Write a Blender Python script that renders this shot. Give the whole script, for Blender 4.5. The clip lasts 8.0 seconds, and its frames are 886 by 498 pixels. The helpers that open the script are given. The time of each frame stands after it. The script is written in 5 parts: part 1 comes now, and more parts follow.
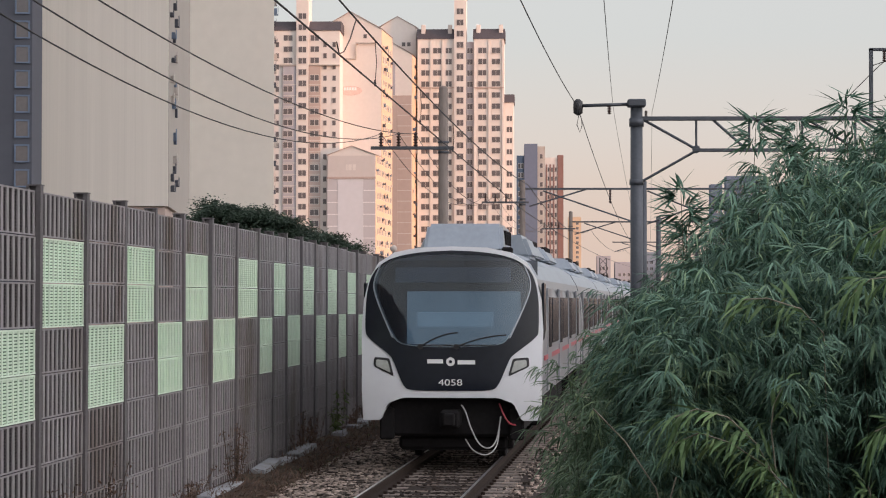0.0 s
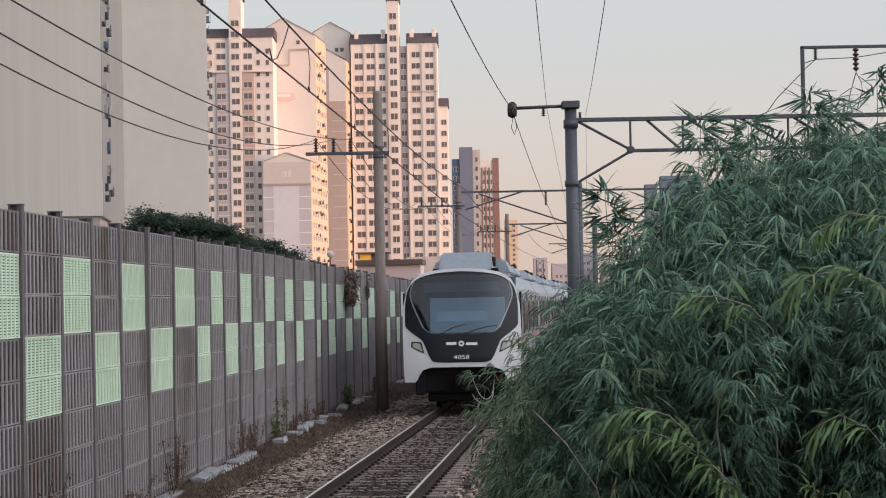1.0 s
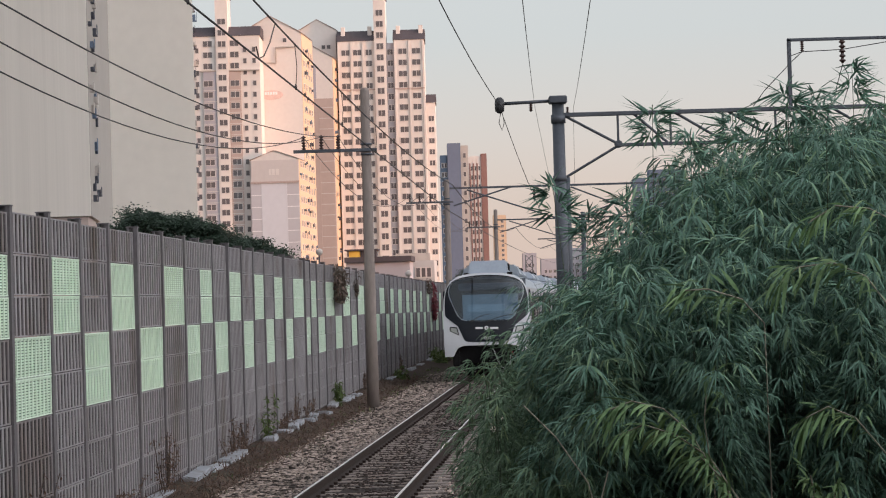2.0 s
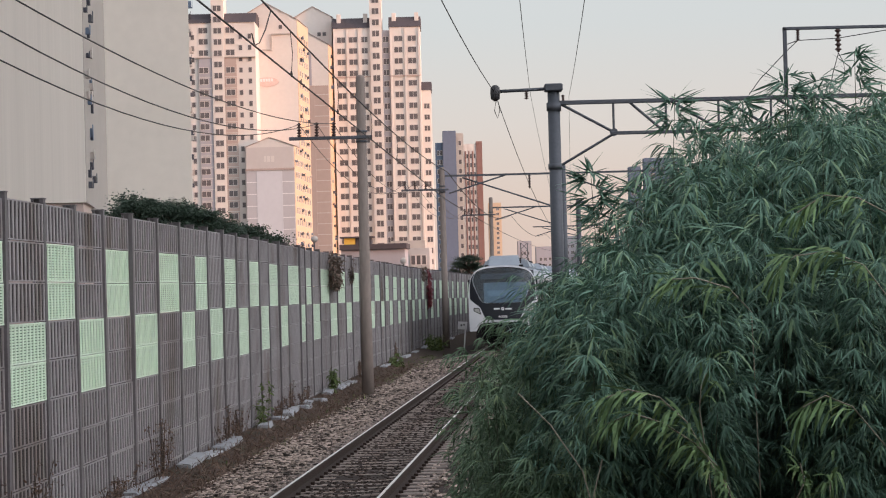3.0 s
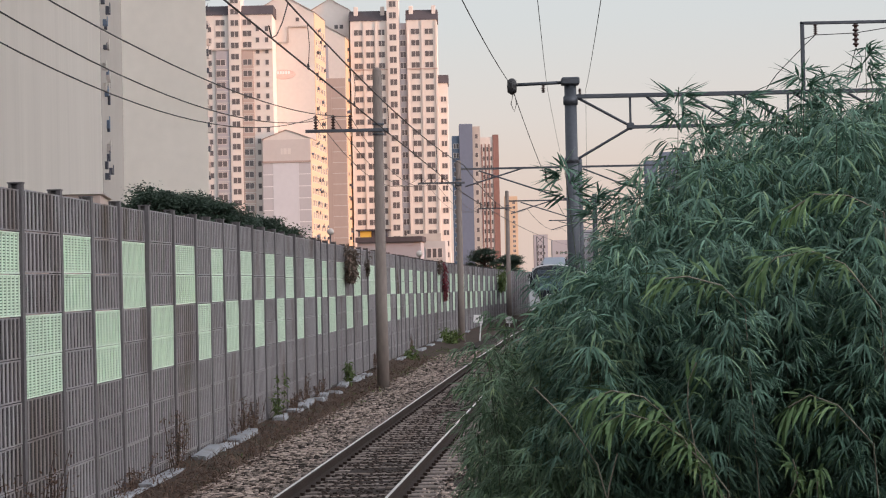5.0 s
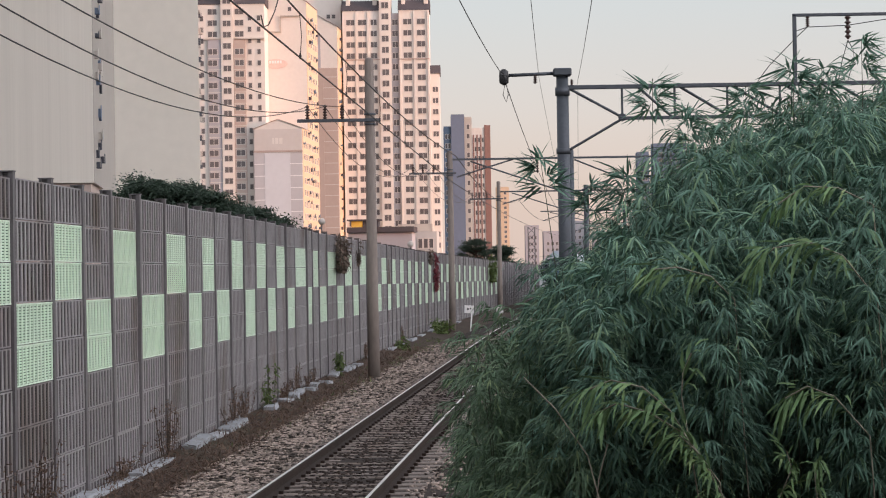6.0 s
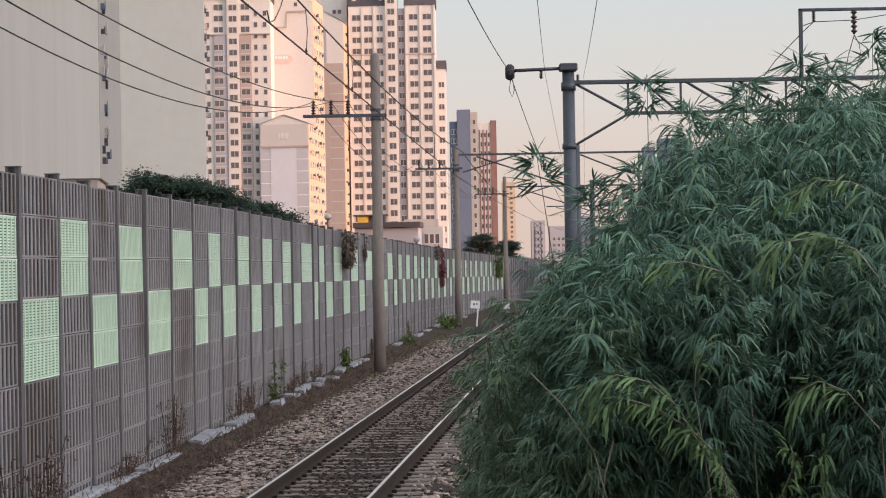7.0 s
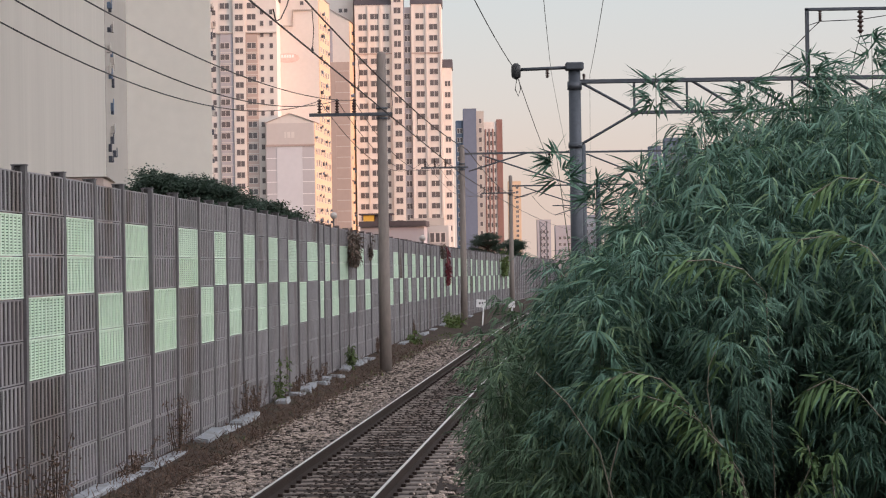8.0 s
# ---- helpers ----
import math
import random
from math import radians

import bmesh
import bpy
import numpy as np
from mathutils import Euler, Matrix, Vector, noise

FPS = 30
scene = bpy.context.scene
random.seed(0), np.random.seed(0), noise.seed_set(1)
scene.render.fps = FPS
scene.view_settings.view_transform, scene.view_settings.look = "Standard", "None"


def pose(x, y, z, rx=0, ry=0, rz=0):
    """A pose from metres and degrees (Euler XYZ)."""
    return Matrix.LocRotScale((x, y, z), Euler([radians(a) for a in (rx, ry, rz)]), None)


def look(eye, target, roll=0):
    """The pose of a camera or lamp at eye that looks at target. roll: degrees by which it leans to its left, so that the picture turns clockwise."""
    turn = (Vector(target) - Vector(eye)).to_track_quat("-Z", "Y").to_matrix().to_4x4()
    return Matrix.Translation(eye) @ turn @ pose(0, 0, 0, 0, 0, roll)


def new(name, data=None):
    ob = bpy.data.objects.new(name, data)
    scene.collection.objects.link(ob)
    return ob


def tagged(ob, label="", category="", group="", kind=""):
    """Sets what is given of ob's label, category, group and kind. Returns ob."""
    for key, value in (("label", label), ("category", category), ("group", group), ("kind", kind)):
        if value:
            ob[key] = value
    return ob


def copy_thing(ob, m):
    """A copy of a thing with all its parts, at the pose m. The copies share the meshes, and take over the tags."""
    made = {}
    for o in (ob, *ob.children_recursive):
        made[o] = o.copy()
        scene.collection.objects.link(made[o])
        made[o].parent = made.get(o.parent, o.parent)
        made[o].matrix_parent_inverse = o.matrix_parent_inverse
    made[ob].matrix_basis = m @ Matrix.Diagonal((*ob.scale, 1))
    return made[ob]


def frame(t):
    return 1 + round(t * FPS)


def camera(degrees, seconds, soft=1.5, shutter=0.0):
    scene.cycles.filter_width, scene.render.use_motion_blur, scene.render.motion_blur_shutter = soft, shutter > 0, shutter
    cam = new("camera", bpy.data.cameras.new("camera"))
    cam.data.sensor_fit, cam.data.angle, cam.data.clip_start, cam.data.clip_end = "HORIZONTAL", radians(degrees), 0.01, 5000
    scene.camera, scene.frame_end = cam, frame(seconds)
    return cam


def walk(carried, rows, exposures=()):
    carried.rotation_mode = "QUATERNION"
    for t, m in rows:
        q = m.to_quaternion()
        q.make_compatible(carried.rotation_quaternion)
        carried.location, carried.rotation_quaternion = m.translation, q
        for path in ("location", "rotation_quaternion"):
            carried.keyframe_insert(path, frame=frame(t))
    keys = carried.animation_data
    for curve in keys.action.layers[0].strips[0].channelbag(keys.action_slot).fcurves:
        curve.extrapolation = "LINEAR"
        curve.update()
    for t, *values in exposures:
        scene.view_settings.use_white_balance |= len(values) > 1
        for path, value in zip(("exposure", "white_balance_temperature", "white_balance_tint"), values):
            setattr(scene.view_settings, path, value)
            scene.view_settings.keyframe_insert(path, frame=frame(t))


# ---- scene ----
# ---- camera ----
cam = camera(22.18, 8.0, soft=1.1)
EYE = (0, 0, 2.8)
PATH = [
    (0.0, pose(*EYE, 91.290, -0.055, 1.492)),
    (0.5, pose(*EYE, 91.361, 0.486, 0.420)),
    (1.0, pose(*EYE, 91.386, 1.043, -0.083)),
    (1.5, pose(*EYE, 91.404, 1.483, -0.260)),
    (2.0, pose(*EYE, 91.284, 1.677, -0.349)),
    (3.5, pose(*EYE, 90.909, 1.375, -0.462)),
    (4.0, pose(*EYE, 90.966, 1.387, -0.159)),
    (5.5, pose(*EYE, 90.666, 1.118, -0.167)),
    (6.0, pose(*EYE, 90.553, 0.958, -0.302)),
    (6.5, pose(*EYE, 90.475, 0.922, -0.257)),
    (7.0, pose(*EYE, 90.435, 1.001, -0.147)),
    (7.5, pose(*EYE, 90.467, 0.956, -0.087)),
    (8.0, pose(*EYE, 90.410, 0.900, 0.000)),
]
# the picture is a little warmer at the start and settles
TONE = [(0.0, 0.05, 6720, 12), (0.7, 0.03, 6620, 11), (1.5, 0.02, 6520, 10), (2.2, 0.02, 6510, 10), (3.5, 0.10, 6530, 11), (8.0, 0.10, 6530, 11)]
walk(cam, PATH, TONE)

# ---- world and sun ----
SUN_TO = Vector((0.92, -0.38, 0.095)).normalized()
world = bpy.data.worlds.new("evening_sky")
scene.world = world
world.use_nodes = True
wn, wl = world.node_tree.nodes, world.node_tree.links
wn.clear()
w_out = wn.new("ShaderNodeOutputWorld")
w_sky = wn.new("ShaderNodeTexSky")
w_sky.sky_type = "NISHITA"
w_sky.sun_disc = False
w_sky.sun_elevation = math.asin(SUN_TO.z)
w_sky.sun_rotation = math.atan2(SUN_TO.x, SUN_TO.y)
w_sky.dust_density = 3.0
w_b1 = wn.new("ShaderNodeBackground")
w_b1.inputs[1].default_value = 0.05
wl.new(w_sky.outputs[0], w_b1.inputs[0])
w_co = wn.new("ShaderNodeTexCoord")
w_sep = wn.new("ShaderNodeSeparateXYZ")
wl.new(w_co.outputs["Generated"], w_sep.inputs[0])
w_ramp = wn.new("ShaderNodeValToRGB")
wl.new(w_sep.outputs[2], w_ramp.inputs[0])
SKY_STOPS = [(0.0, (0.72, 0.56, 0.49)), (0.03, (0.71, 0.575, 0.51)), (0.07, (0.665, 0.615, 0.60)), (0.115, (0.60, 0.625, 0.65)),
             (0.3, (0.65, 0.66, 0.70)), (1.0, (0.69, 0.705, 0.77))]
while len(w_ramp.color_ramp.elements) < len(SKY_STOPS):
    w_ramp.color_ramp.elements.new(0.5)
for el, (at, col) in zip(w_ramp.color_ramp.elements, SKY_STOPS):
    el.position, el.color = at, (*col, 1)
w_b2 = wn.new("ShaderNodeBackground")
# the sky is brighter towards the low sun
w_dot = wn.new("ShaderNodeVectorMath")
w_dot.operation = "DOT_PRODUCT"
w_dot.inputs[1].default_value = SUN_TO
wl.new(w_co.outputs["Generated"], w_dot.inputs[0])
w_glow = wn.new("ShaderNodeMapRange")
w_glow.interpolation_type = "SMOOTHSTEP"
w_glow.inputs["From Min"].default_value, w_glow.inputs["From Max"].default_value = 0.30, 1.0
w_glow.inputs["To Min"].default_value, w_glow.inputs["To Max"].default_value = 0.93, 4.6
wl.new(w_dot.outputs["Value"], w_glow.inputs[0])
wl.new(w_glow.outputs[0], w_b2.inputs[1])
wl.new(w_ramp.outputs[0], w_b2.inputs[0])
w_add = wn.new("ShaderNodeAddShader")
wl.new(w_b1.outputs[0], w_add.inputs[0])
wl.new(w_b2.outputs[0], w_add.inputs[1])
wl.new(w_add.outputs[0], w_out.inputs[0])

sun = new("sun", bpy.data.lights.new("sun", "SUN"))
sun.data.energy, sun.data.angle, sun.data.color = 3.0, radians(0.6), (1.0, 0.46, 0.235)
sun.matrix_world = look(SUN_TO * 100, (0, 0, 0))


# ---- materials ----
def mat(name, col, rough=0.7, metal=0.0, var=0.12, big=0.6, fine=18.0, bump=0.15, per=0.0, island=False, dirt=None, stretch=None, spec=0.5, placed=False):
    """Procedural surface: base colour varied by a large and a fine noise, with slight relief."""
    m = bpy.data.materials.new(name)
    m.use_nodes = True
    n, l = m.node_tree.nodes, m.node_tree.links
    b = n["Principled BSDF"]
    b.inputs["Roughness"].default_value, b.inputs["Metallic"].default_value = rough, metal
    b.inputs["Specular IOR Level"].default_value = spec if rough < 0.8 else 0.15
    co = n.new("ShaderNodeTexCoord")
    src = n.new("ShaderNodeNewGeometry").outputs["Position"] if placed else co.outputs["Object"]
    if stretch:
        mp = n.new("ShaderNodeMapping")
        mp.inputs["Scale"].default_value = stretch
        l.new(src, mp.inputs[0])
        src = mp.outputs[0]
    n1, n2 = n.new("ShaderNodeTexNoise"), n.new("ShaderNodeTexNoise")
    n1.inputs["Scale"].default_value, n2.inputs["Scale"].default_value = big, fine
    n1.inputs["Detail"].default_value, n2.inputs["Detail"].default_value = 4, 5
    l.new(src, n1.inputs[0]); l.new(src, n2.inputs[0])
    add = n.new("ShaderNodeMath")
    add.operation = "ADD"
    l.new(n1.outputs[0], add.inputs[0]); l.new(n2.outputs[0], add.inputs[1])
    val = add.outputs[0]
    if per:
        if island:
            r = n.new("ShaderNodeNewGeometry").outputs["Random Per Island"]
        else:
            r = n.new("ShaderNodeObjectInfo").outputs["Random"]
        ma = n.new("ShaderNodeMath")
        ma.operation = "MULTIPLY_ADD"
        ma.inputs[1].default_value = per
        l.new(r, ma.inputs[0]); l.new(val, ma.inputs[2])
        sub = n.new("ShaderNodeMath")
        sub.operation = "SUBTRACT"
        sub.inputs[1].default_value = per * 0.5
        l.new(ma.outputs[0], sub.inputs[0])
        val = sub.outputs[0]
    mr = n.new("ShaderNodeMapRange")
    mr.inputs["From Min"].default_value, mr.inputs["From Max"].default_value = 0.6, 1.4
    mr.inputs["To Min"].default_value, mr.inputs["To Max"].default_value = 1 - var, 1 + var
    l.new(val, mr.inputs[0])
    mul = n.new("ShaderNodeVectorMath")
    mul.operation = "SCALE"
    mul.inputs[0].default_value = col
    l.new(mr.outputs[0], mul.inputs["Scale"])
    out = mul.outputs[0]
    if dirt:
        dcol, dscale, lo, hi = dirt
        dn = n.new("ShaderNodeTexNoise")
        dn.inputs["Scale"].default_value, dn.inputs["Detail"].default_value = dscale, 6
        l.new(src, dn.inputs[0])
        dr = n.new("ShaderNodeMapRange")
        dr.inputs["From Min"].default_value, dr.inputs["From Max"].default_value = lo, hi
        l.new(dn.outputs[0], dr.inputs[0])
        mx = n.new("ShaderNodeMix")
        mx.data_type = "RGBA"
        l.new(dr.outputs[0], mx.inputs[0])
        l.new(out, mx.inputs[6])
        mx.inputs[7].default_value = (*dcol, 1)
        out = mx.outputs[2]
    l.new(out, b.inputs["Base Color"])
    if bump:
        bp = n.new("ShaderNodeBump")
        bp.inputs["Strength"].default_value = bump
        bp.inputs["Distance"].default_value = 0.02
        l.new(n2.outputs[0], bp.inputs["Height"])
        l.new(bp.outputs[0], b.inputs["Normal"])
    return m


def slotted(name, col, hole, open_part, rough=0.55, dirt=None):
    """Perforated aluminium sheet: rows of short louvre slots, 28 mm apart."""
    m = mat(name, col, rough, 0.0, 0.14, 0.5, 7.0, 0.05, 0.3, dirt=dirt, stretch=(1, 1, 0.35), placed=True, spec=0.04)
    n, l = m.node_tree.nodes, m.node_tree.links
    b = n["Principled BSDF"]
    base = b.inputs["Base Color"].links[0].from_socket
    co = n.new("ShaderNodeTexCoord")
    sep = n.new("ShaderNodeSeparateXYZ")
    l.new(co.outputs["Object"], sep.inputs[0])
    w = n.new("ShaderNodeMath"); w.operation = "PINGPONG"; w.inputs[1].default_value = 0.5
    k = n.new("ShaderNodeMath"); k.operation = "MULTIPLY"; k.inputs[1].default_value = 1 / 0.036
    l.new(sep.outputs[2], k.inputs[0]); l.new(k.outputs[0], w.inputs[0])
    g = n.new("ShaderNodeMath"); g.operation = "GREATER_THAN"; g.inputs[1].default_value = open_part
    l.new(w.outputs[0], g.inputs[0])
    mx = n.new("ShaderNodeMix"); mx.data_type = "RGBA"
    l.new(g.outputs[0], mx.inputs[0])
    l.new(base, mx.inputs[6])
    mx.inputs[7].default_value = (*hole, 1)
    l.new(mx.outputs[2], b.inputs["Base Color"])
    bp = n.new("ShaderNodeBump"); bp.inputs["Strength"].default_value = 0.5; bp.inputs["Distance"].default_value = 0.01; bp.invert = True
    l.new(g.outputs[0], bp.inputs["Height"]); l.new(bp.outputs[0], b.inputs["Normal"])
    return m


def glass_dark(name, col, rough=0.05, spec=0.5):
    return mat(name, col, rough, 0.0, 0.15, 0.8, 3.0, 0.0, 0.3, spec=spec)


M_GROUND = mat("soil", (0.052, 0.036, 0.029), 0.95, 0, 0.35, 0.25, 6.0, 0.8, dirt=((0.045, 0.045, 0.028), 0.6, 0.5, 0.75))
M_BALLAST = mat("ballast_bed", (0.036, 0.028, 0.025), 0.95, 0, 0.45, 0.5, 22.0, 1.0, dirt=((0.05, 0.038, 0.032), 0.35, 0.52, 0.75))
M_STONE = mat("ballast_stone", (0.215, 0.172, 0.148), 0.9, 0, 0.85, 0.3, 25.0, 0.3, 1.3, island=True)
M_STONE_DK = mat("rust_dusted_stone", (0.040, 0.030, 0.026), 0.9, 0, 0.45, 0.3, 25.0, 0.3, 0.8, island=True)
M_SLEEPER = mat("sleeper_concrete", (0.185, 0.155, 0.14), 0.9, 0, 0.3, 1.5, 20.0, 0.4, 0.4, dirt=((0.13, 0.09, 0.07), 2.5, 0.5, 0.7))
M_RAIL = mat("rusty_rail", (0.027, 0.018, 0.015), 0.8, 0.1, 0.3, 1.0, 25.0, 0.3)
M_RAILTOP = mat("worn_rail_top", (0.66, 0.64, 0.63), 0.3, 1.0, 0.15, 0.8, 8.0, 0.0)
# slots are painted on: the shade inside them is put into the colours
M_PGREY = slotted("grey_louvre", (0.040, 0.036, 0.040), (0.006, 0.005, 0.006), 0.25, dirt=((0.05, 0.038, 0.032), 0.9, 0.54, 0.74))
M_PGREEN = slotted("green_louvre", (0.54, 0.67, 0.53), (0.06, 0.10, 0.07), 0.31)
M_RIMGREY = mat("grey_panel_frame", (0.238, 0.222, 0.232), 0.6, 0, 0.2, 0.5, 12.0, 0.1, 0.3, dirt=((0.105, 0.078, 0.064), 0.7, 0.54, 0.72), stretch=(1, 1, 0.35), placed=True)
M_RIMGREEN = mat("green_panel_frame", (0.60, 0.71, 0.59), 0.55, 0, 0.08, 0.5, 12.0, 0.05, 0.2)
M_POST = mat("barrier_post_steel", (0.115, 0.106, 0.112), 0.6, 0.2, 0.2, 0.6, 15.0, 0.1, 0.3)
M_CONC = mat("plinth_concrete", (0.20, 0.175, 0.16), 0.92, 0, 0.25, 0.5, 12.0, 0.4, 0.3, dirt=((0.12, 0.10, 0.085), 0.9, 0.5, 0.75))
M_BLOCK = mat("pale_concrete", (0.29, 0.30, 0.32), 0.9, 0, 0.25, 1.2, 14.0, 0.4, 0.4, dirt=((0.14, 0.12, 0.11), 1.6, 0.5, 0.72))
M_POLE = mat("spun_concrete_pole", (0.25, 0.21, 0.19), 0.9, 0, 0.2, 0.7, 14.0, 0.25, dirt=((0.11, 0.09, 0.08), 0.8, 0.5, 0.8), stretch=(1, 1, 0.25))
M_STEEL = mat("galvanised_steel", (0.072, 0.080, 0.095), 0.55, 0.4, 0.2, 1.0, 12.0, 0.1, 0.2)
M_WIRE = mat("overhead_wire", (0.035, 0.033, 0.035), 0.6, 0.4, 0.1, 1.0, 5.0, 0.0)
M_INSUL = mat("brown_porcelain", (0.045, 0.022, 0.018), 0.3, 0, 0.2, 3.0, 20.0, 0.0)


# ---- builders ----
def mesh_of(name, bm, *mats, smooth=False):
    me = bpy.data.meshes.new(name)
    bmesh.ops.recalc_face_normals(bm, faces=bm.faces)
    bm.to_mesh(me)
    bm.free()
    for m in mats:
        me.materials.append(m)
    if smooth:
        for p in me.polygons:
            p.use_smooth = True
    return me


def part(name, bm, material, parent=None, label="", at=None, smooth=False):
    mats = material if isinstance(material, (list, tuple)) else [material]
    ob = new(name, mesh_of(name, bm, *mats, smooth=smooth))
    ob.parent = parent
    if at is not None:
        ob.matrix_basis = at
    if label:
        ob["label"] = label
    return ob


def share(name, me, parent=None, at=None):
    ob = new(name, me)
    ob.parent = parent
    if at is not None:
        ob.matrix_basis = at
    return ob


def root(name, at, label, category, group="", kind=""):
    ob = new(name)
    ob.empty_display_size = 0.1
    ob.matrix_basis = at
    return tagged(ob, label, category, group, kind)


def box(bm, x0, x1, y0, y1, z0, z1, mi=0, bevel=0.0):
    vs = [bm.verts.new((x, y, z)) for z in (z0, z1) for x, y in ((x0, y0), (x1, y0), (x1, y1), (x0, y1))]
    fs = [bm.faces.new([vs[i] for i in q]) for q in ((3, 2, 1, 0), (4, 5, 6, 7), (0, 1, 5, 4), (1, 2, 6, 5), (2, 3, 7, 6), (3, 0, 4, 7))]
    for f in fs:
        f.material_index = mi
    if bevel:
        es = list({e for f in fs for e in f.edges})
        r = bmesh.ops.bevel(bm, geom=es, offset=bevel, segments=1, affect="EDGES", profile=0.5)
        for f in r["faces"]:
            f.material_index = mi
    return vs


def tube(bm, a, b, r0, r1=None, n=8, mi=0, cap=True):
    """A round bar from a to b."""
    a, b = Vector(a), Vector(b)
    r1 = r0 if r1 is None else r1
    q = (b - a).to_track_quat("Z", "Y")
    rings = []
    for p, r in ((a, r0), (b, r1)):
        rings.append([bm.verts.new(p + q @ Vector((r * math.cos(2 * math.pi * i / n), r * math.sin(2 * math.pi * i / n), 0))) for i in range(n)])
    for i in range(n):
        f = bm.faces.new((rings[0][i], rings[0][(i + 1) % n], rings[1][(i + 1) % n], rings[1][i]))
        f.material_index, f.smooth = mi, n > 6
    if cap:
        bm.faces.new(rings[0][::-1]).material_index = mi
        bm.faces.new(rings[1]).material_index = mi


def lathe(bm, prof, n=12, mi=0, at=(0, 0, 0)):
    """A turned form about z from (radius, height) pairs."""
    at = Vector(at)
    rings = [[bm.verts.new(at + Vector((r * math.cos(2 * math.pi * i / n), r * math.sin(2 * math.pi * i / n), z))) for i in range(n)] for r, z in prof]
    for a, b in zip(rings, rings[1:]):
        for i in range(n):
            f = bm.faces.new((a[i], a[(i + 1) % n], b[(i + 1) % n], b[i]))
            f.material_index, f.smooth = mi, True
    bm.faces.new(rings[0][::-1]).material_index = mi
    bm.faces.new(rings[-1]).material_index = mi


def rope(bm, pts, r, n=5, mi=0, curved=False):
    """A thin round cord through points."""
    pts = [Vector(p) for p in pts]
    if curved:
        raw, pts = [pts[0]] + pts + [pts[-1]], []
        for a, b, c, d in zip(raw, raw[1:], raw[2:], raw[3:]):
            for k in range(5):
                t = k / 5
                pts.append(0.5 * (2 * b + (c - a) * t + (2 * a - 5 * b + 4 * c - d) * t ** 2 + (3 * b - a - 3 * c + d) * t ** 3))
        pts.append(raw[-1])
    rings = []
    for i, p in enumerate(pts):
        d = (pts[min(i + 1, len(pts) - 1)] - pts[max(i - 1, 0)]).normalized()
        q = d.to_track_quat("Z", "Y")
        rings.append([bm.verts.new(p + q @ Vector((r * math.cos(2 * math.pi * k / n), r * math.sin(2 * math.pi * k / n), 0))) for k in range(n)])
    for a, b in zip(rings, rings[1:]):
        for k in range(n):
            f = bm.faces.new((a[k], a[(k + 1) % n], b[(k + 1) % n], b[k]))
            f.material_index, f.smooth = mi, True


# ---- the line of track and barrier ----
def track_x(y):
    return -3.52 + 0.0685 * y + (0.00027 * (y - 95) ** 2 if y > 95 else 0.0)


def track_yaw(y):
    return -math.degrees(math.atan(0.0685 + (0.00054 * (y - 95) if y > 95 else 0.0)))


BEND = [(0.0, -6.40), (72.0, -2.80), (110.0, -0.52), (165.0, 4.10), (300.0, 17.0)]


def wall_x(y):
    for (y0, x0), (y1, x1) in zip(BEND, BEND[1:]):
        if y <= y1:
            break
    return x0 + (x1 - x0) * (y - y0) / (y1 - y0)


# ---- ground ----
def sweep(name, material, profile, y0, y1, step, line, kind="structure", label="", category=""):
    """A strip that follows a line: profile points (offset, height)."""
    bm = bmesh.new()
    ys = np.arange(y0, y1 + step, step)
    rows = []
    for y in ys:
        rows.append([bm.verts.new((line(y) + o, y, z + (0.008 if z > -0.3 else 0.04) * noise.noise((o * 1.3, y * 0.7, 3.1)))) for o, z in profile])
    for a, b in zip(rows, rows[1:]):
        for i in range(len(profile) - 1):
            bm.faces.new((a[i], a[i + 1], b[i + 1], b[i]))
    return tagged(part(name, bm, material, smooth=True), label, category, "", kind)


bm = bmesh.new()
gx = [-2500, -900, -300, -100, -40, -15, -8, 0, 8, 15, 40, 100, 300, 900, 2500]
gy = [-2500, -900, -300, -100, -30, 0, 10, 20, 40, 70, 110, 160, 300, 600, 1200, 3000]
gv = [[bm.verts.new((x, y, -0.62)) for x in gx] for y in gy]
for j in range(len(gy) - 1):
    for i in range(len(gx) - 1):
        bm.faces.new((gv[j][i], gv[j][i + 1], gv[j + 1][i + 1], gv[j + 1][i]))
tagged(part("ground", bm, M_GROUND), "brown soil ground around the railway line", "ground", "", "structure")

verge = sweep("verge", M_GROUND, [(-3.4, -0.60), (-0.1, -0.19), (0.35, -0.19), (0.8, -0.30), (1.7, -0.42), (2.6, -0.5)], 4, 280, 1.5, wall_x, "structure",
              "dry earth verge with withered weeds at the barrier's foot", "verge")
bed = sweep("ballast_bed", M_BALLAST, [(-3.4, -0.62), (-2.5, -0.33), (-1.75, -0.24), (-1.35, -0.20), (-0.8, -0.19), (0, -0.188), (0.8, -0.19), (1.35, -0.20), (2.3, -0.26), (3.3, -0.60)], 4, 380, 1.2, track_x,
            "structure", "crushed stone ballast bed under the track", "ballast")

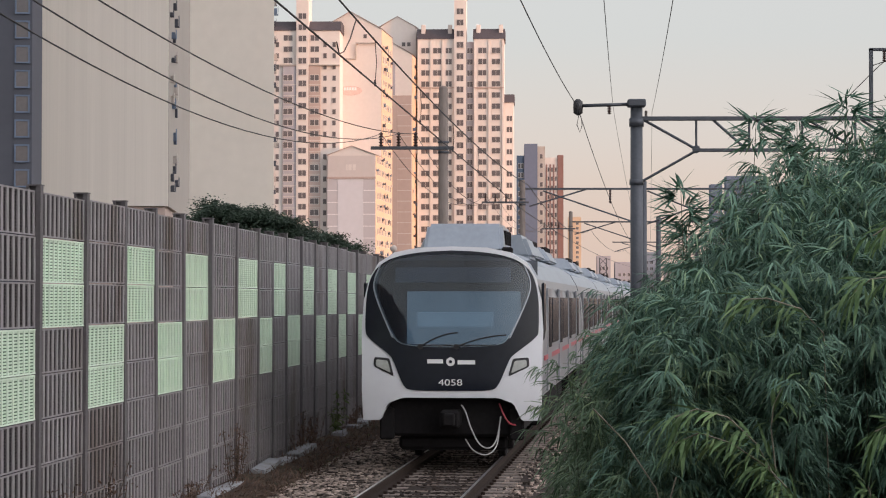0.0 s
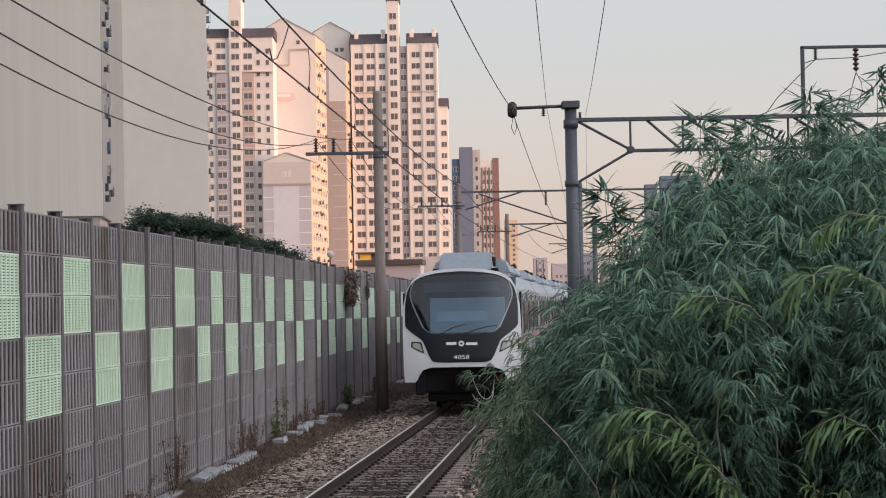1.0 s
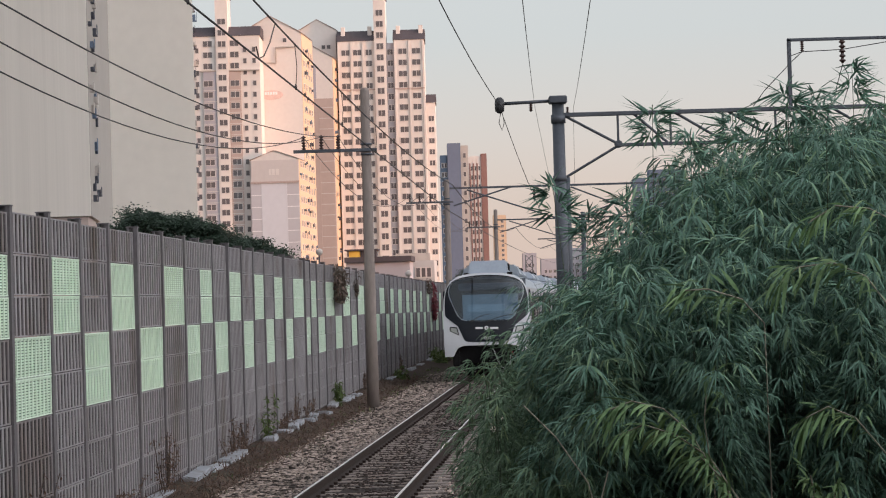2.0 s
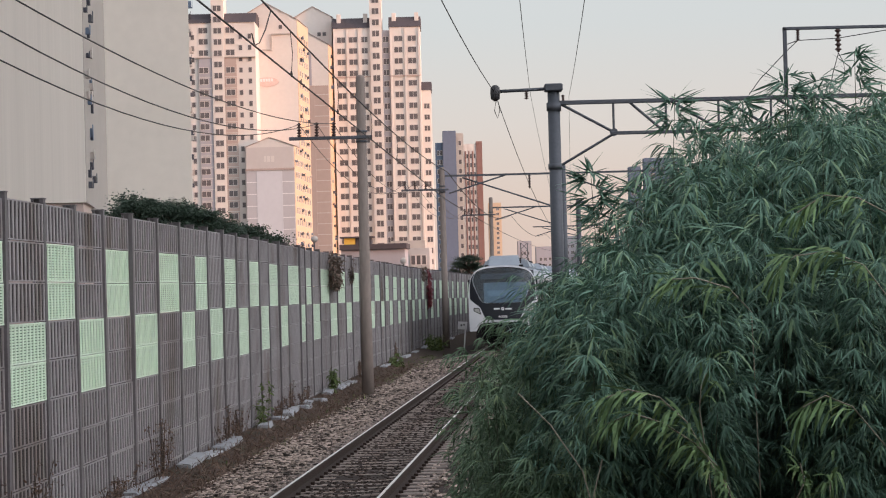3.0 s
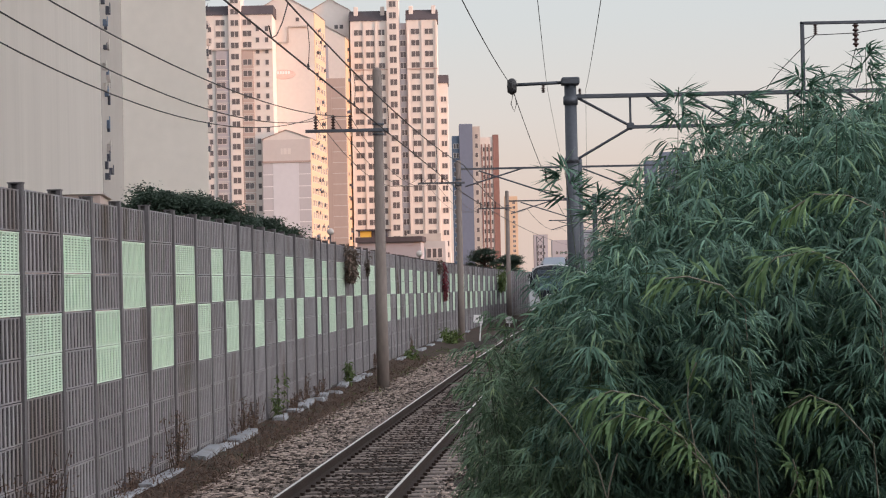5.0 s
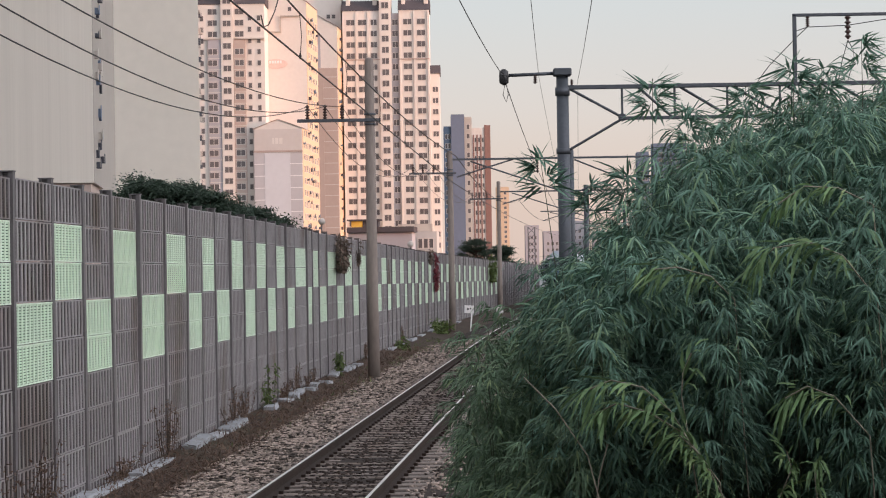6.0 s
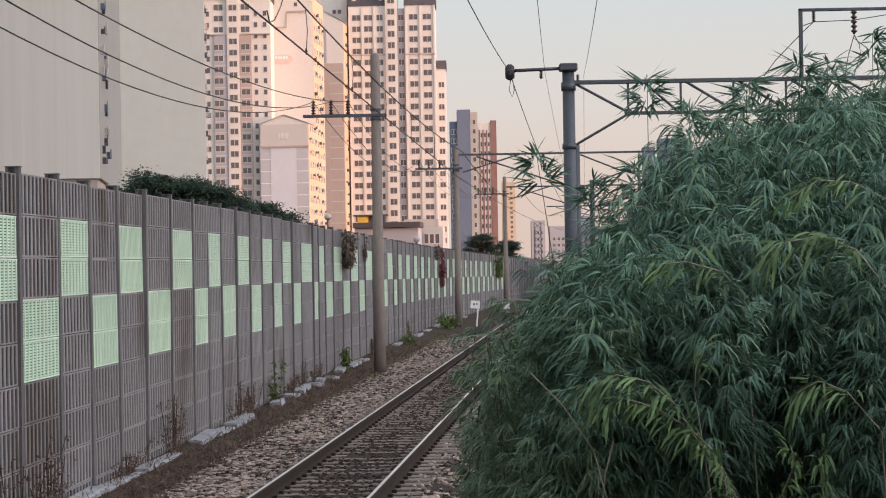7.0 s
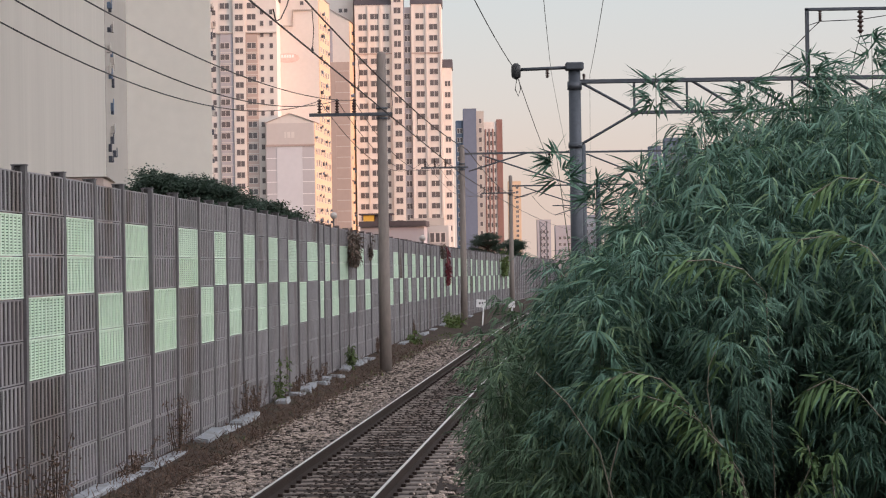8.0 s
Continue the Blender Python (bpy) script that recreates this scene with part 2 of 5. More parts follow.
# loose stones over the ballast
rng = np.random.RandomState(5)
unit = [Vector(p).normalized() for p in ((1, 0, -.3), (0, 1, -.3), (-1, 0, -.3), (0, -1, -.3), (.6, .6, .7), (-.6, .6, .7), (-.6, -.6, .7), (.6, -.6, .7))]
sf = [(0, 1, 4), (1, 5, 4), (1, 2, 5), (2, 6, 5), (2, 3, 6), (3, 7, 6), (3, 0, 7), (0, 4, 7), (4, 5, 6), (4, 6, 7)]
sv, sfaces, smats = [], [], []
for i in range(34000):
    y = 22 + 75 * rng.rand() ** 1.35
    o = rng.choice([-1, -1, -1, -1, 1, 0]) * 1.0
    if o < 0:
        # the shoulder widens where the barrier stands farther from the track
        off = -1.02 - (track_x(y) - wall_x(y) - 2.0 + 0.12 * rng.rand()) * rng.rand()
    elif o > 0:
        off = 1.0 + 1.6 * rng.rand()
    else:
        off = -0.6 + 1.2 * rng.rand()
    z = -0.21 if abs(off) < 1.5 else (-0.21 - 0.11 * (abs(off) - 1.5) if off < 0 else -0.21 - 0.22 * (abs(off) - 1.5))
    if abs(off) < 1.3:
        z = -0.199
    s = (0.024 + 0.042 * rng.rand()) * (0.62 if abs(off) < 1.3 else 1.0)
    k = len(sv)
    a = rng.rand() * 6.28
    ca, sa = math.cos(a), math.sin(a)
    for u in unit:
        j = s * (0.7 + 0.6 * rng.rand())
        sv.append((track_x(y) + off + (u.x * ca - u.y * sa) * j, y + (u.x * sa + u.y * ca) * j, z + 0.012 + u.z * j * 0.8))
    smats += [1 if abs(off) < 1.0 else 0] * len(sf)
    sfaces += [(k + a_, k + b_, k + c_) for a_, b_, c_ in sf]
me = bpy.data.meshes.new("ballast_stones")
me.from_pydata(sv, [], sfaces)
me.materials.append(M_STONE)
me.materials.append(M_STONE_DK)
me.polygons.foreach_set("material_index", smats)
tagged(new("ballast_stones", me), "loose crushed ballast stones, rust-tinted grey", "ballast", "", "stuff")

# ---- rails and sleepers ----
track = root("railway_track", pose(0, 0, 0), "single railway track with rusty rails on concrete sleepers", "track", "", "structure")
RAIL = [(-0.075, -0.172), (0.075, -0.172), (0.075, -0.158), (0.012, -0.135), (0.010, -0.045), (0.036, -0.034), (0.036, -0.010), (0.022, 0.0), (-0.022, 0.0), (-0.036, -0.010), (-0.036, -0.034),
        (-0.010, -0.045), (-0.012, -0.135), (-0.075, -0.158)]
for side in (-0.75, 0.75):
    bm = bmesh.new()
    rows = []
    for y in np.arange(4, 380, 3.0):
        rows.append([bm.verts.new((track_x(y) + side + o, y, z)) for o, z in RAIL])
    n = len(RAIL)
    for a, b in zip(rows, rows[1:]):
        for i in range(n):
            f = bm.faces.new((a[i], a[(i + 1) % n], b[(i + 1) % n], b[i]))
            f.material_index = 1 if i == 7 else 0
    part("rail", bm, [M_RAIL, M_RAILTOP], track)
bm = bmesh.new()
for x0, x1, z0, z1 in ((-1.25, -0.42, -0.19, -0.185), (0.42, 1.25, -0.19, -0.185), (-0.42, 0.42, -0.21, -0.193)):
    box(bm, x0, x1, -0.12, 0.12, -0.38, z1 + 0.012, bevel=0.015)
for s in (-0.75, 0.75):
    for d in (-0.11, 0.11):
        box(bm, s + d - 0.03, s + d + 0.03, -0.05, 0.05, -0.19, -0.13, mi=1)
sleeper = mesh_of("sleeper", bm, M_SLEEPER, M_RAIL)
for i in range(215):
    y = 20.3 + 0.6 * i
    share("sleeper", sleeper, track, pose(track_x(y), y, random.uniform(-0.008, 0.004), 0, 0, track_yaw(y) + random.uniform(-0.5, 0.5)))

# ---- noise barrier ----
barrier = root("noise_barrier", pose(0, 0, 0), "grey slotted railway noise barrier with a chequered band of pale green panels", "noise barrier", "", "structure")
ZB = -0.57
# where the posts stand along the line: the bays differ in width
POSTS = [18.4, 20.6, 22.8, 24.96, 27.15, 29.39, 31.41, 33.47, 35.65, 38.01, 40.35, 42.14, 43.95, 46.0, 48.03, 50.0, 51.99, 53.85, 55.96, 57.93, 60.82, 62.23, 64.02, 66.42, 69.49, 72.21,
         74.97, 77.31, 80.15, 82.2, 84.31, 86.62, 89.47, 91.63, 93.9, 96.11, 98.78, 100.88, 103.44, 105.55, 108.16, 110.34, 112.1, 114.05, 116.1, 117.83, 119.64, 121.88, 123.81, 125.8,
         128.07, 130.0, 133.1, 135.4, 137.3, 139.76, 141.8]
while POSTS[-1] < 262:
    POSTS.append(POSTS[-1] + 2.6)
ROW_H, ROWS = 0.51, 9


def wall_sink(y):
    """The barrier's courses sink a little with the falling line."""
    return -0.0041 * max(0.0, y - 46)


def panel_mesh(name, face, rim, rib, w):
    bm = bmesh.new()
    h = ROW_H - 0.012
    box(bm, -0.045, 0.0, 0, w, 0, h, 0)                       # slotted sheet
    box(bm, 0.0, 0.016, 0, w, 0, 0.018, 1)                    # bottom and top folds
    box(bm, 0.0, 0.016, 0, w, h - 0.018, h, 1)
    ribs = max(6, round(w / 0.215))
    for k in range(ribs + 1):                                 # upright ribs
        c = 0.03 + (w - 0.06) * k / ribs
        box(bm, 0.0, 0.015, max(c - rib, 0.002), min(c + rib, w - 0.002), 0.018, h - 0.018, 1)
    return mesh_of(name, bm, face, rim)


_panels = {}


def panel(green, w):
    key = (green, round(w, 1))
    if key not in _panels:
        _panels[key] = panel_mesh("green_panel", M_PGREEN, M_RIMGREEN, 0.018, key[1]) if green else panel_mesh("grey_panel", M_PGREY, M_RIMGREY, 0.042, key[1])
    return _panels[key]


bm = bmesh.new()
for x0, x1, y0, y1 in ((-0.02, 0.035, -0.062, 0.062), (-0.10, -0.02, -0.008, 0.008), (-0.13, -0.10, -0.062, 0.062)):
    box(bm, x0, x1, y0, y1, -0.5, ROWS * ROW_H + 0.05)
box(bm, -0.14, 0.045, -0.07, 0.07, ROWS * ROW_H + 0.05, ROWS * ROW_H + 0.065)
POST = mesh_of("post", bm, M_POST)
far_grey, far_green = bmesh.new(), bmesh.new()
for k, (y, y1) in enumerate(zip(POSTS, POSTS[1:])):
    ang = -math.degrees(math.atan2(wall_x(y1) - wall_x(y), y1 - y))
    bay = math.hypot(wall_x(y1) - wall_x(y), y1 - y)
    zb = ZB + wall_sink(y) + 0.010 * math.sin(k * 1.7)
    at = pose(wall_x(y), y, zb, 0, random.uniform(-0.25, 0.25), ang)
    share("post", POST, barrier, at)
    wide = round(bay - 0.12, 1)
    fit_y = (bay - 0.124) / wide                              # the last centimetres of the bay's width
    for r in range(ROWS):
        band = r in (6, 7) if k % 2 else r in (4, 5)
        if y > 176:
            band = False
        m = at @ Matrix.Translation((-0.012 + random.uniform(-0.006, 0.006), 0.062, r * ROW_H)) @ Matrix.Diagonal((1, fit_y, 1, 1))
        if k < 33:
            share("green_panel" if band else "grey_panel", panel(band, wide), barrier, m)
        else:
            tgt = far_green if band else far_grey
            v0 = len(tgt.verts)
            tgt.from_mesh(panel(band, wide))
            tgt.verts.ensure_lookup_table()
            for v in tgt.verts[v0:]:
                v.co = m @ v.co
tagged(part("far_grey_panels", far_grey, [M_PGREY, M_RIMGREY], barrier), kind="stuff")
tagged(part("far_green_panels", far_green, [M_PGREEN, M_RIMGREEN], barrier), kind="stuff")

# ---- buildings ----
M_APT_W = mat("warm_white_render", (0.67, 0.62, 0.585), 0.9, 0, 0.05, 0.08, 1.2, 0.05)
M_APT_G = mat("cream_gable_render", (0.66, 0.61, 0.55), 0.9, 0, 0.05, 0.06, 0.8, 0.05)
M_APT_C = mat("ribbed_cream_cladding", (0.66, 0.61, 0.55), 0.9, 0, 0.06, 0.5, 2.6, 0.05, stretch=(3.0, 1.0, 0.02))
# the cream render darkened: the side's shade is put into the colour
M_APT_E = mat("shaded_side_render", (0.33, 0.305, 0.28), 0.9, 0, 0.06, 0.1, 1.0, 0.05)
# recess shade put into the colour; also plain trim elsewhere
M_APT_S = mat("shade_and_trim_render", (0.46, 0.42, 0.39), 0.9, 0, 0.06, 0.1, 1.0, 0.05)
M_APT_L = mat("lilac_grey_render", (0.38, 0.37, 0.405), 0.9, 0, 0.05, 0.08, 1.0, 0.05)
M_APT_T = mat("tan_render", (0.45, 0.36, 0.325), 0.9, 0, 0.05, 0.08, 1.0, 0.05)
# the low sun's gold is put into this colour
M_APT_Y = mat("sun_gold_render", (0.62, 0.46, 0.33), 0.9, 0, 0.05, 0.08, 1.0, 0.05)
M_APT_D = mat("dark_grey_render", (0.085, 0.09, 0.11), 0.85, 0, 0.1, 0.08, 1.0, 0.05)
M_APT_R = mat("brick_red_render", (0.25, 0.15, 0.135), 0.9, 0, 0.1, 0.08, 1.0, 0.05)
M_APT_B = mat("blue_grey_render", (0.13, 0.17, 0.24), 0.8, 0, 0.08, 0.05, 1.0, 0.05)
M_GBAND = mat("warm_grey_render", (0.57, 0.52, 0.50), 0.9, 0, 0.04, 0.08, 1.0, 0.04)
M_GSTRIPE = mat("grey_lilac_render", (0.50, 0.48, 0.50), 0.9, 0, 0.04, 0.08, 1.0, 0.04)
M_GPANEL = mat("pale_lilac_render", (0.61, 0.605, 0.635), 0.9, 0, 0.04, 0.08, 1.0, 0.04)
M_LOWB = mat("grey_white_render", (0.47, 0.46, 0.46), 0.9, 0, 0.06, 0.1, 1.0, 0.05)
M_SLATE = mat("slate_render", (0.16, 0.19, 0.26), 0.85, 0, 0.08, 0.08, 1.0, 0.05)
M_ROOF = mat("dark_roof", (0.085, 0.075, 0.083), 0.8, 0, 0.2, 0.2, 2.0, 0.1)
M_GLASS = glass_dark("far_window_glass", (0.115, 0.105, 0.11), 0.15)
M_FRAME = mat("white_window_frame", (0.56, 0.52, 0.50), 0.7, 0, 0.06, 1.0, 6.0, 0.0)
M_SIGN = mat("faded_red_paint", (0.66, 0.50, 0.46), 0.85, 0, 0.15, 0.5, 3.0, 0.0)
M_PALE = mat("pale_paint", (0.78, 0.76, 0.76), 0.85, 0, 0.05, 0.5, 3.0, 0.0)
M_YELLOW = mat("yellow_sheet", (0.75, 0.48, 0.08), 0.7, 0, 0.1, 0.5, 3.0, 0.0)

_win = {}


def window_mesh(w, h, rim=None):
    """Frame (one piece, with a mullion where wide) and pane of a window."""
    key = (round(w, 2), round(h, 2), rim)
    if key not in _win:
        bm = bmesh.new()
        xs = [-w / 2 - 0.12, -w / 2, w / 2, w / 2 + 0.12] if w < 1.5 else [-w / 2 - 0.12, -w / 2, -0.06, 0.06, w / 2, w / 2 + 0.12]
        zs = [-0.12, 0, h, h + 0.12]
        g = [[bm.verts.new((x, -0.10, z)) for x in xs] for z in zs]
        for j in range(3):
            for i in range(len(xs) - 1):
                if j == 1 and i in ((1,) if w < 1.5 else (1, 3)):
                    continue
                bm.faces.new((g[j][i], g[j][i + 1], g[j + 1][i + 1], g[j + 1][i]))
        ex = bmesh.ops.extrude_face_region(bm, geom=bm.faces[:])
        for v in ex["geom"]:
            if isinstance(v, bmesh.types.BMVert):
                v.co.y += 0.12
        frame_me = mesh_of("window", bm, rim or M_FRAME)
        bm = bmesh.new()
        box(bm, -w / 2, w / 2, -0.03, 0.01, 0, h, 0)
        _win[key] = (frame_me, mesh_of("pane", bm, M_GLASS))
    return _win[key]


def block(house, name, x0, x1, y0, y1, z0, z1, material, roof=None, label=""):
    """One volume of a building in its own space, with a parapet or a pitched dark roof."""
    bm = bmesh.new()
    box(bm, x0, x1, y0, y1, z0, z1)
    ob = part(name, bm, material, house, label)
    if roof:
        kind, rise = roof
        bm = bmesh.new()
        e = 0.25
        if kind == "gable":
            xm = (x0 + x1) / 2
            for p, q in ((x0 - e, xm), (x1 + e, xm)):
                a = [bm.verts.new(v) for v in ((p, y0 - e, z1), (q, y0 - e, z1 + rise), (q, y1 + e, z1 + rise), (p, y1 + e, z1))]
                b = [bm.verts.new(v.co + Vector((0, 0, 0.12))) for v in a]
                for i in range(4):
                    bm.faces.new((a[i], a[(i + 1) % 4], b[(i + 1) % 4], b[i]))
                bm.faces.new(a[::-1]); bm.faces.new(b)
            part("roof", bm, M_APT_T, house)
            bm = bmesh.new()
            v = [bm.verts.new(p) for p in ((x0, y0, z1), (x1, y0, z1), (xm, y0, z1 + rise), (x0, y0 + 0.4, z1), (x1, y0 + 0.4, z1), (xm, y0 + 0.4, z1 + rise))]
            for q in ((0, 1, 2), (5, 4, 3), (0, 2, 5, 3), (1, 4, 5, 2), (0, 3, 4, 1)):
                bm.faces.new([v[i] for i in q])
            part("gable", bm, material, house)
        elif kind == "slope":
            vs = box(bm, x0 - e, x1 + e, y0 - e, y1, z1, z1 + rise)
            for v in vs[4:]:
                if v.co.y < (y0 + y1) / 2:
                    v.co.y += rise * 1.1
            part("roof", bm, M_ROOF, house)
        else:
            for a, b, c, d in ((x0, x1, y0, y0 + 0.3), (x0, x1, y1 - 0.3, y1), (x0, x0 + 0.3, y0 + 0.3, y1 - 0.3), (x1 - 0.3, x1, y0 + 0.3, y1 - 0.3)):
                box(bm, a, b, c, d, z1, z1 + rise)
            part("parapet", bm, material, house)
    return ob


def windows(house, us, face_y, z0, step, count, w, h, side=False, skip=0.0, rim=None):
    """Rows of windows on a front face (or on a right-hand side face at that x)."""
    frame_me, pane_me = window_mesh(w, h, rim)
    for u in us:
        for i in range(count):
            if skip and random.random() < skip:
                continue
            m = pose(face_y, u, z0 + i * step, 0, 0, 90) if side else pose(u, face_y, z0 + i * step)
            share("pane", pane_me, share("window", frame_me, house, m))


def floor_lines(house, x0, x1, y, z0, step, count, material):
    bm = bmesh.new()
    for i in range(count):
        box(bm, x0, x1, y - 0.06, y + 0.02, z0 + i * step, z0 + i * step + 0.16)
    tagged(part("floor_band", bm, material, house), kind="stuff")


def railings(house, x, y0, y1, z0, step, count, seed, size=1.0, each=2):
    """Small balcony boxes and cooling units down a building's edge."""
    r = random.Random(seed)
    for i in range(count):
        for j in range(each):
            bm = bmesh.new()
            a = r.uniform(y0, y1)
            zz = z0 + i * step + r.uniform(-0.3, 0.6 if each < 3 else 2.0)
            d, hh = r.uniform(0.25, 0.7) * size, r.uniform(0.5, 1.2)
            box(bm, x, x + d, a, a + 0.9, zz, zz + 0.06)
            box(bm, x + d - 0.05, x + d, a, a + 0.9, zz, zz + hh)
            box(bm, x, x + d * 0.7, a + 0.1, a + 0.8, zz + 0.06, zz + hh * 0.7)
            part("balcony_rack", bm, r.choice((M_APT_D, M_APT_D, M_APT_S, M_APT_B)), house)


GZ = -0.62
# plain cream gable ends close behind the barrier
h1 = root("apartment_building", pose(-28.2, 190, 0, 0, 0, 5), "tall cream apartment block showing its blank gable end", "building", "apartment blocks")
block(h1, "wall", -12.2, 0, 0, 14, 10.7, 64, M_APT_C, ("flat", 1.2))
block(h1, "podium", -12.0, -0.25, 0.25, 13.8, GZ, 10.66, M_APT_T)
# wing and thin side skin carry the painted side shade
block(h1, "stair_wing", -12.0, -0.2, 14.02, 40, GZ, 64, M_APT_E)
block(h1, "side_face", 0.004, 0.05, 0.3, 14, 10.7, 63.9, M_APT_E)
railings(h1, 0.06, 1.0, 9, 12, 2.85, 19, 3, 0.62, 4)
h2 = root("apartment_building", pose(-25.35, 250, 0, 0, 0, 5.7), "tall cream apartment block showing its blank gable end", "building", "apartment blocks")
block(h2, "wall", -9.6, 0, 0, 14, GZ, 82, M_APT_G, ("flat", 1.2))
# recess and rear wing painted darker for their shade
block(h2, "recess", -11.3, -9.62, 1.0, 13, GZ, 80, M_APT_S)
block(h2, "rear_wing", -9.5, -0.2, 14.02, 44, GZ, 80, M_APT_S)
railings(h2, 0.02, 1.5, 40, 12, 2.85, 22, 4, 0.7)
h0 = root("apartment_building", pose(-36.0, 172, 0, 0, 0, 8), "dark grey apartment block with a column of windows at its edge", "building", "apartment blocks")
block(h0, "wall", -14, 0, 0, 12, GZ, 60, M_APT_D, ("flat", 1.2))
windows(h0, (-0.75,), -0.02, 9.6, 1.9, 24, 0.9, 1.15, rim=M_APT_B)

# the estate in the sun
F = 2.82
ta = root("apartment_tower", pose(-54.9, 536, 0.15, 0, 0, 0) @ Matrix.Scale(0.947, 4), "high pink-white apartment tower with windows on every floor", "building", "sunlit apartment towers")
block(ta, "wall", 0, 6.3, 0, 13, GZ, 70.5, M_APT_W, ("slope", 2.6))
block(ta, "stair_shaft", 6.32, 9.4, -0.7, 9, GZ, 80.5, M_APT_W, ("slope", 1.6))
block(ta, "wing", 9.42, 17.2, 0, 13, GZ, 70.5, M_APT_W, ("slope", 2.6))
block(ta, "bay", 3.0, 6.25, -0.45, -0.02, GZ, 61.6, M_APT_L)
block(ta, "bay", 9.45, 12.4, -0.45, -0.02, GZ, 61.6, M_APT_T)
block(ta, "cornice", 2.0, 6.3, -0.7, -0.02, 61.62, 61.9, M_APT_S)
block(ta, "cornice", 9.43, 17.2, -0.7, -0.02, 61.62, 61.9, M_APT_S)
windows(ta, (4.2,), -0.47, 4.3, F, 20, 2.2, 1.35)
windows(ta, (4.2,), -0.02, 62.3, F, 3, 2.2, 1.35)
windows(ta, (7.85,), -0.72, 5.7, F, 25, 1.9, 1.35)
windows(ta, (10.9,), -0.47, 4.3, F, 20, 2.1, 1.35)
windows(ta, (10.9,), -0.02, 62.3, F, 3, 2.1, 1.35)
windows(ta, (1.5, 13.5, 15.8), -0.02, 4.3, F, 23, 0.8, 1.2)
floor_lines(ta, 3.0, 6.25, -0.47, 3.2, F, 20, M_FRAME)
floor_lines(ta, 9.45, 12.4, -0.47, 3.2, F, 20, M_FRAME)
railings(ta, -0.7, -0.2, 1, 10, F, 20, 8)

tb = root("apartment_tower", pose(-41.4, 548, 0, 0, 0, -5), "high pink-white apartment tower with a stepped blank gable", "building", "sunlit apartment towers")
block(tb, "wall", -3.1, 12.2, 0, 19, GZ, 68.5, M_APT_W, ("gable", 4.4))
# thin skins on the right-hand sides carry the painted sun gold
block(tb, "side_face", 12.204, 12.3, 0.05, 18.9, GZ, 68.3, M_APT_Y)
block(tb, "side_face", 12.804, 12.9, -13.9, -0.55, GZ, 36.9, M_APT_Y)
# shadow lines of the stepped gable, built as thin darker ledges
block(tb, "ledge", -0.4, 5.9, -0.45, -0.02, 61.2, 61.5, M_APT_S)
block(tb, "ledge", 5.9, 6.1, -0.40, -0.02, 61.2, 65.0, M_APT_S)
block(tb, "ledge", 5.9, 10.9, -0.45, -0.02, 65.02, 65.3, M_APT_S)
# shadow down the gable's left edge, painted as a lilac strip
block(tb, "edge_strip", -3.08, -2.2, -0.16, -0.02, 38.7, 58.5, M_APT_L)
windows(tb, (8.2,), -0.02, 66.4, F, 1, 0.8, 0.9)
block(tb, "lower_gable", 1.3, 12.8, -14, -0.5, GZ, 37.0, M_APT_W, ("gable", 2.2))
block(tb, "gable_band", 1.4, 12.7, -14.18, -14.02, 31.92, 36.9, M_GBAND)
block(tb, "gable_panel", 3.8, 9.9, -14.25, -14.02, GZ, 31.4, M_GPANEL)
block(tb, "gable_stripe", 1.32, 3.78, -14.2, -14.02, GZ, 31.4, M_GSTRIPE)
block(tb, "gable_stripe", 9.92, 12.78, -14.2, -14.02, GZ, 31.4, M_GSTRIPE)
block(tb, "gable_cornice", 1.2, 12.9, -14.4, -14.02, 31.42, 31.9, M_APT_T)
floor_lines(tb, 1.32, 3.78, -14.21, 3.2, F, 11, M_PALE)
floor_lines(tb, 9.92, 12.78, -14.21, 3.2, F, 11, M_PALE)
windows(tb, (3.0, 7.0, 11.5, 15.5), 12.31, 4.3, F, 22, 1.5, 1.3, side=True)
windows(tb, (-11.0, -7.5, -3.5), 12.91, 4.3, F, 12, 1.5, 1.3, side=True)
railings(tb, 12.9, -13.5, -1, 5, F, 12, 11)
railings(tb, 12.3, 1, 16, 5, F, 22, 12)
for i, (dx, w) in enumerate(((6.0, 0.6), (6.8, 0.9), (7.8, 0.9))):
    bm = bmesh.new()
    box(bm, dx - w / 2, dx + w / 2 - 0.15, -14.26, -14.2, 33.4, 34.8)
    part("number_bar", bm, M_APT_W, tb)
bm = bmesh.new()
lathe(bm, [(2.9, -0.05), (2.9, 0.05)], 20)
for v in bm.verts:
    v.co = Vector((4.6 + v.co.x, -0.06 + v.co.z, 53.6 + v.co.y * 0.4))
part("sign_oval", bm, M_SIGN, tb, "faded red oval sign")
bm = bmesh.new()
for i in range(5):
    box(bm, 3.0 + i * 0.65, 3.5 + i * 0.65, -0.16, -0.12, 53.7, 54.4)
tagged(part("sign_bars", bm, M_PALE, tb), kind="stuff")

tc = root("apartment_tower", pose(-29.6, 592, 0, 0, 0, -4), "high tan and white apartment tower beside the sunlit estate", "building", "sunlit apartment towers")
block(tc, "wall", -5.2, 6.0, 0, 14, GZ, 67.2, M_APT_W, ("gable", 3.4))
# skin with the sun's gold in its colour
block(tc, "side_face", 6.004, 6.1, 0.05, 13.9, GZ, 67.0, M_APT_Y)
block(tc, "bay", -1.0, 2.2, -0.4, -0.02, GZ, 56.4, M_APT_T)
block(tc, "bay", 2.22, 5.9, -0.35, -0.02, GZ, 56.4, M_APT_T)
block(tc, "panel", -1.0, 1.6, -0.3, -0.02, 56.5, 65.2, M_APT_L)
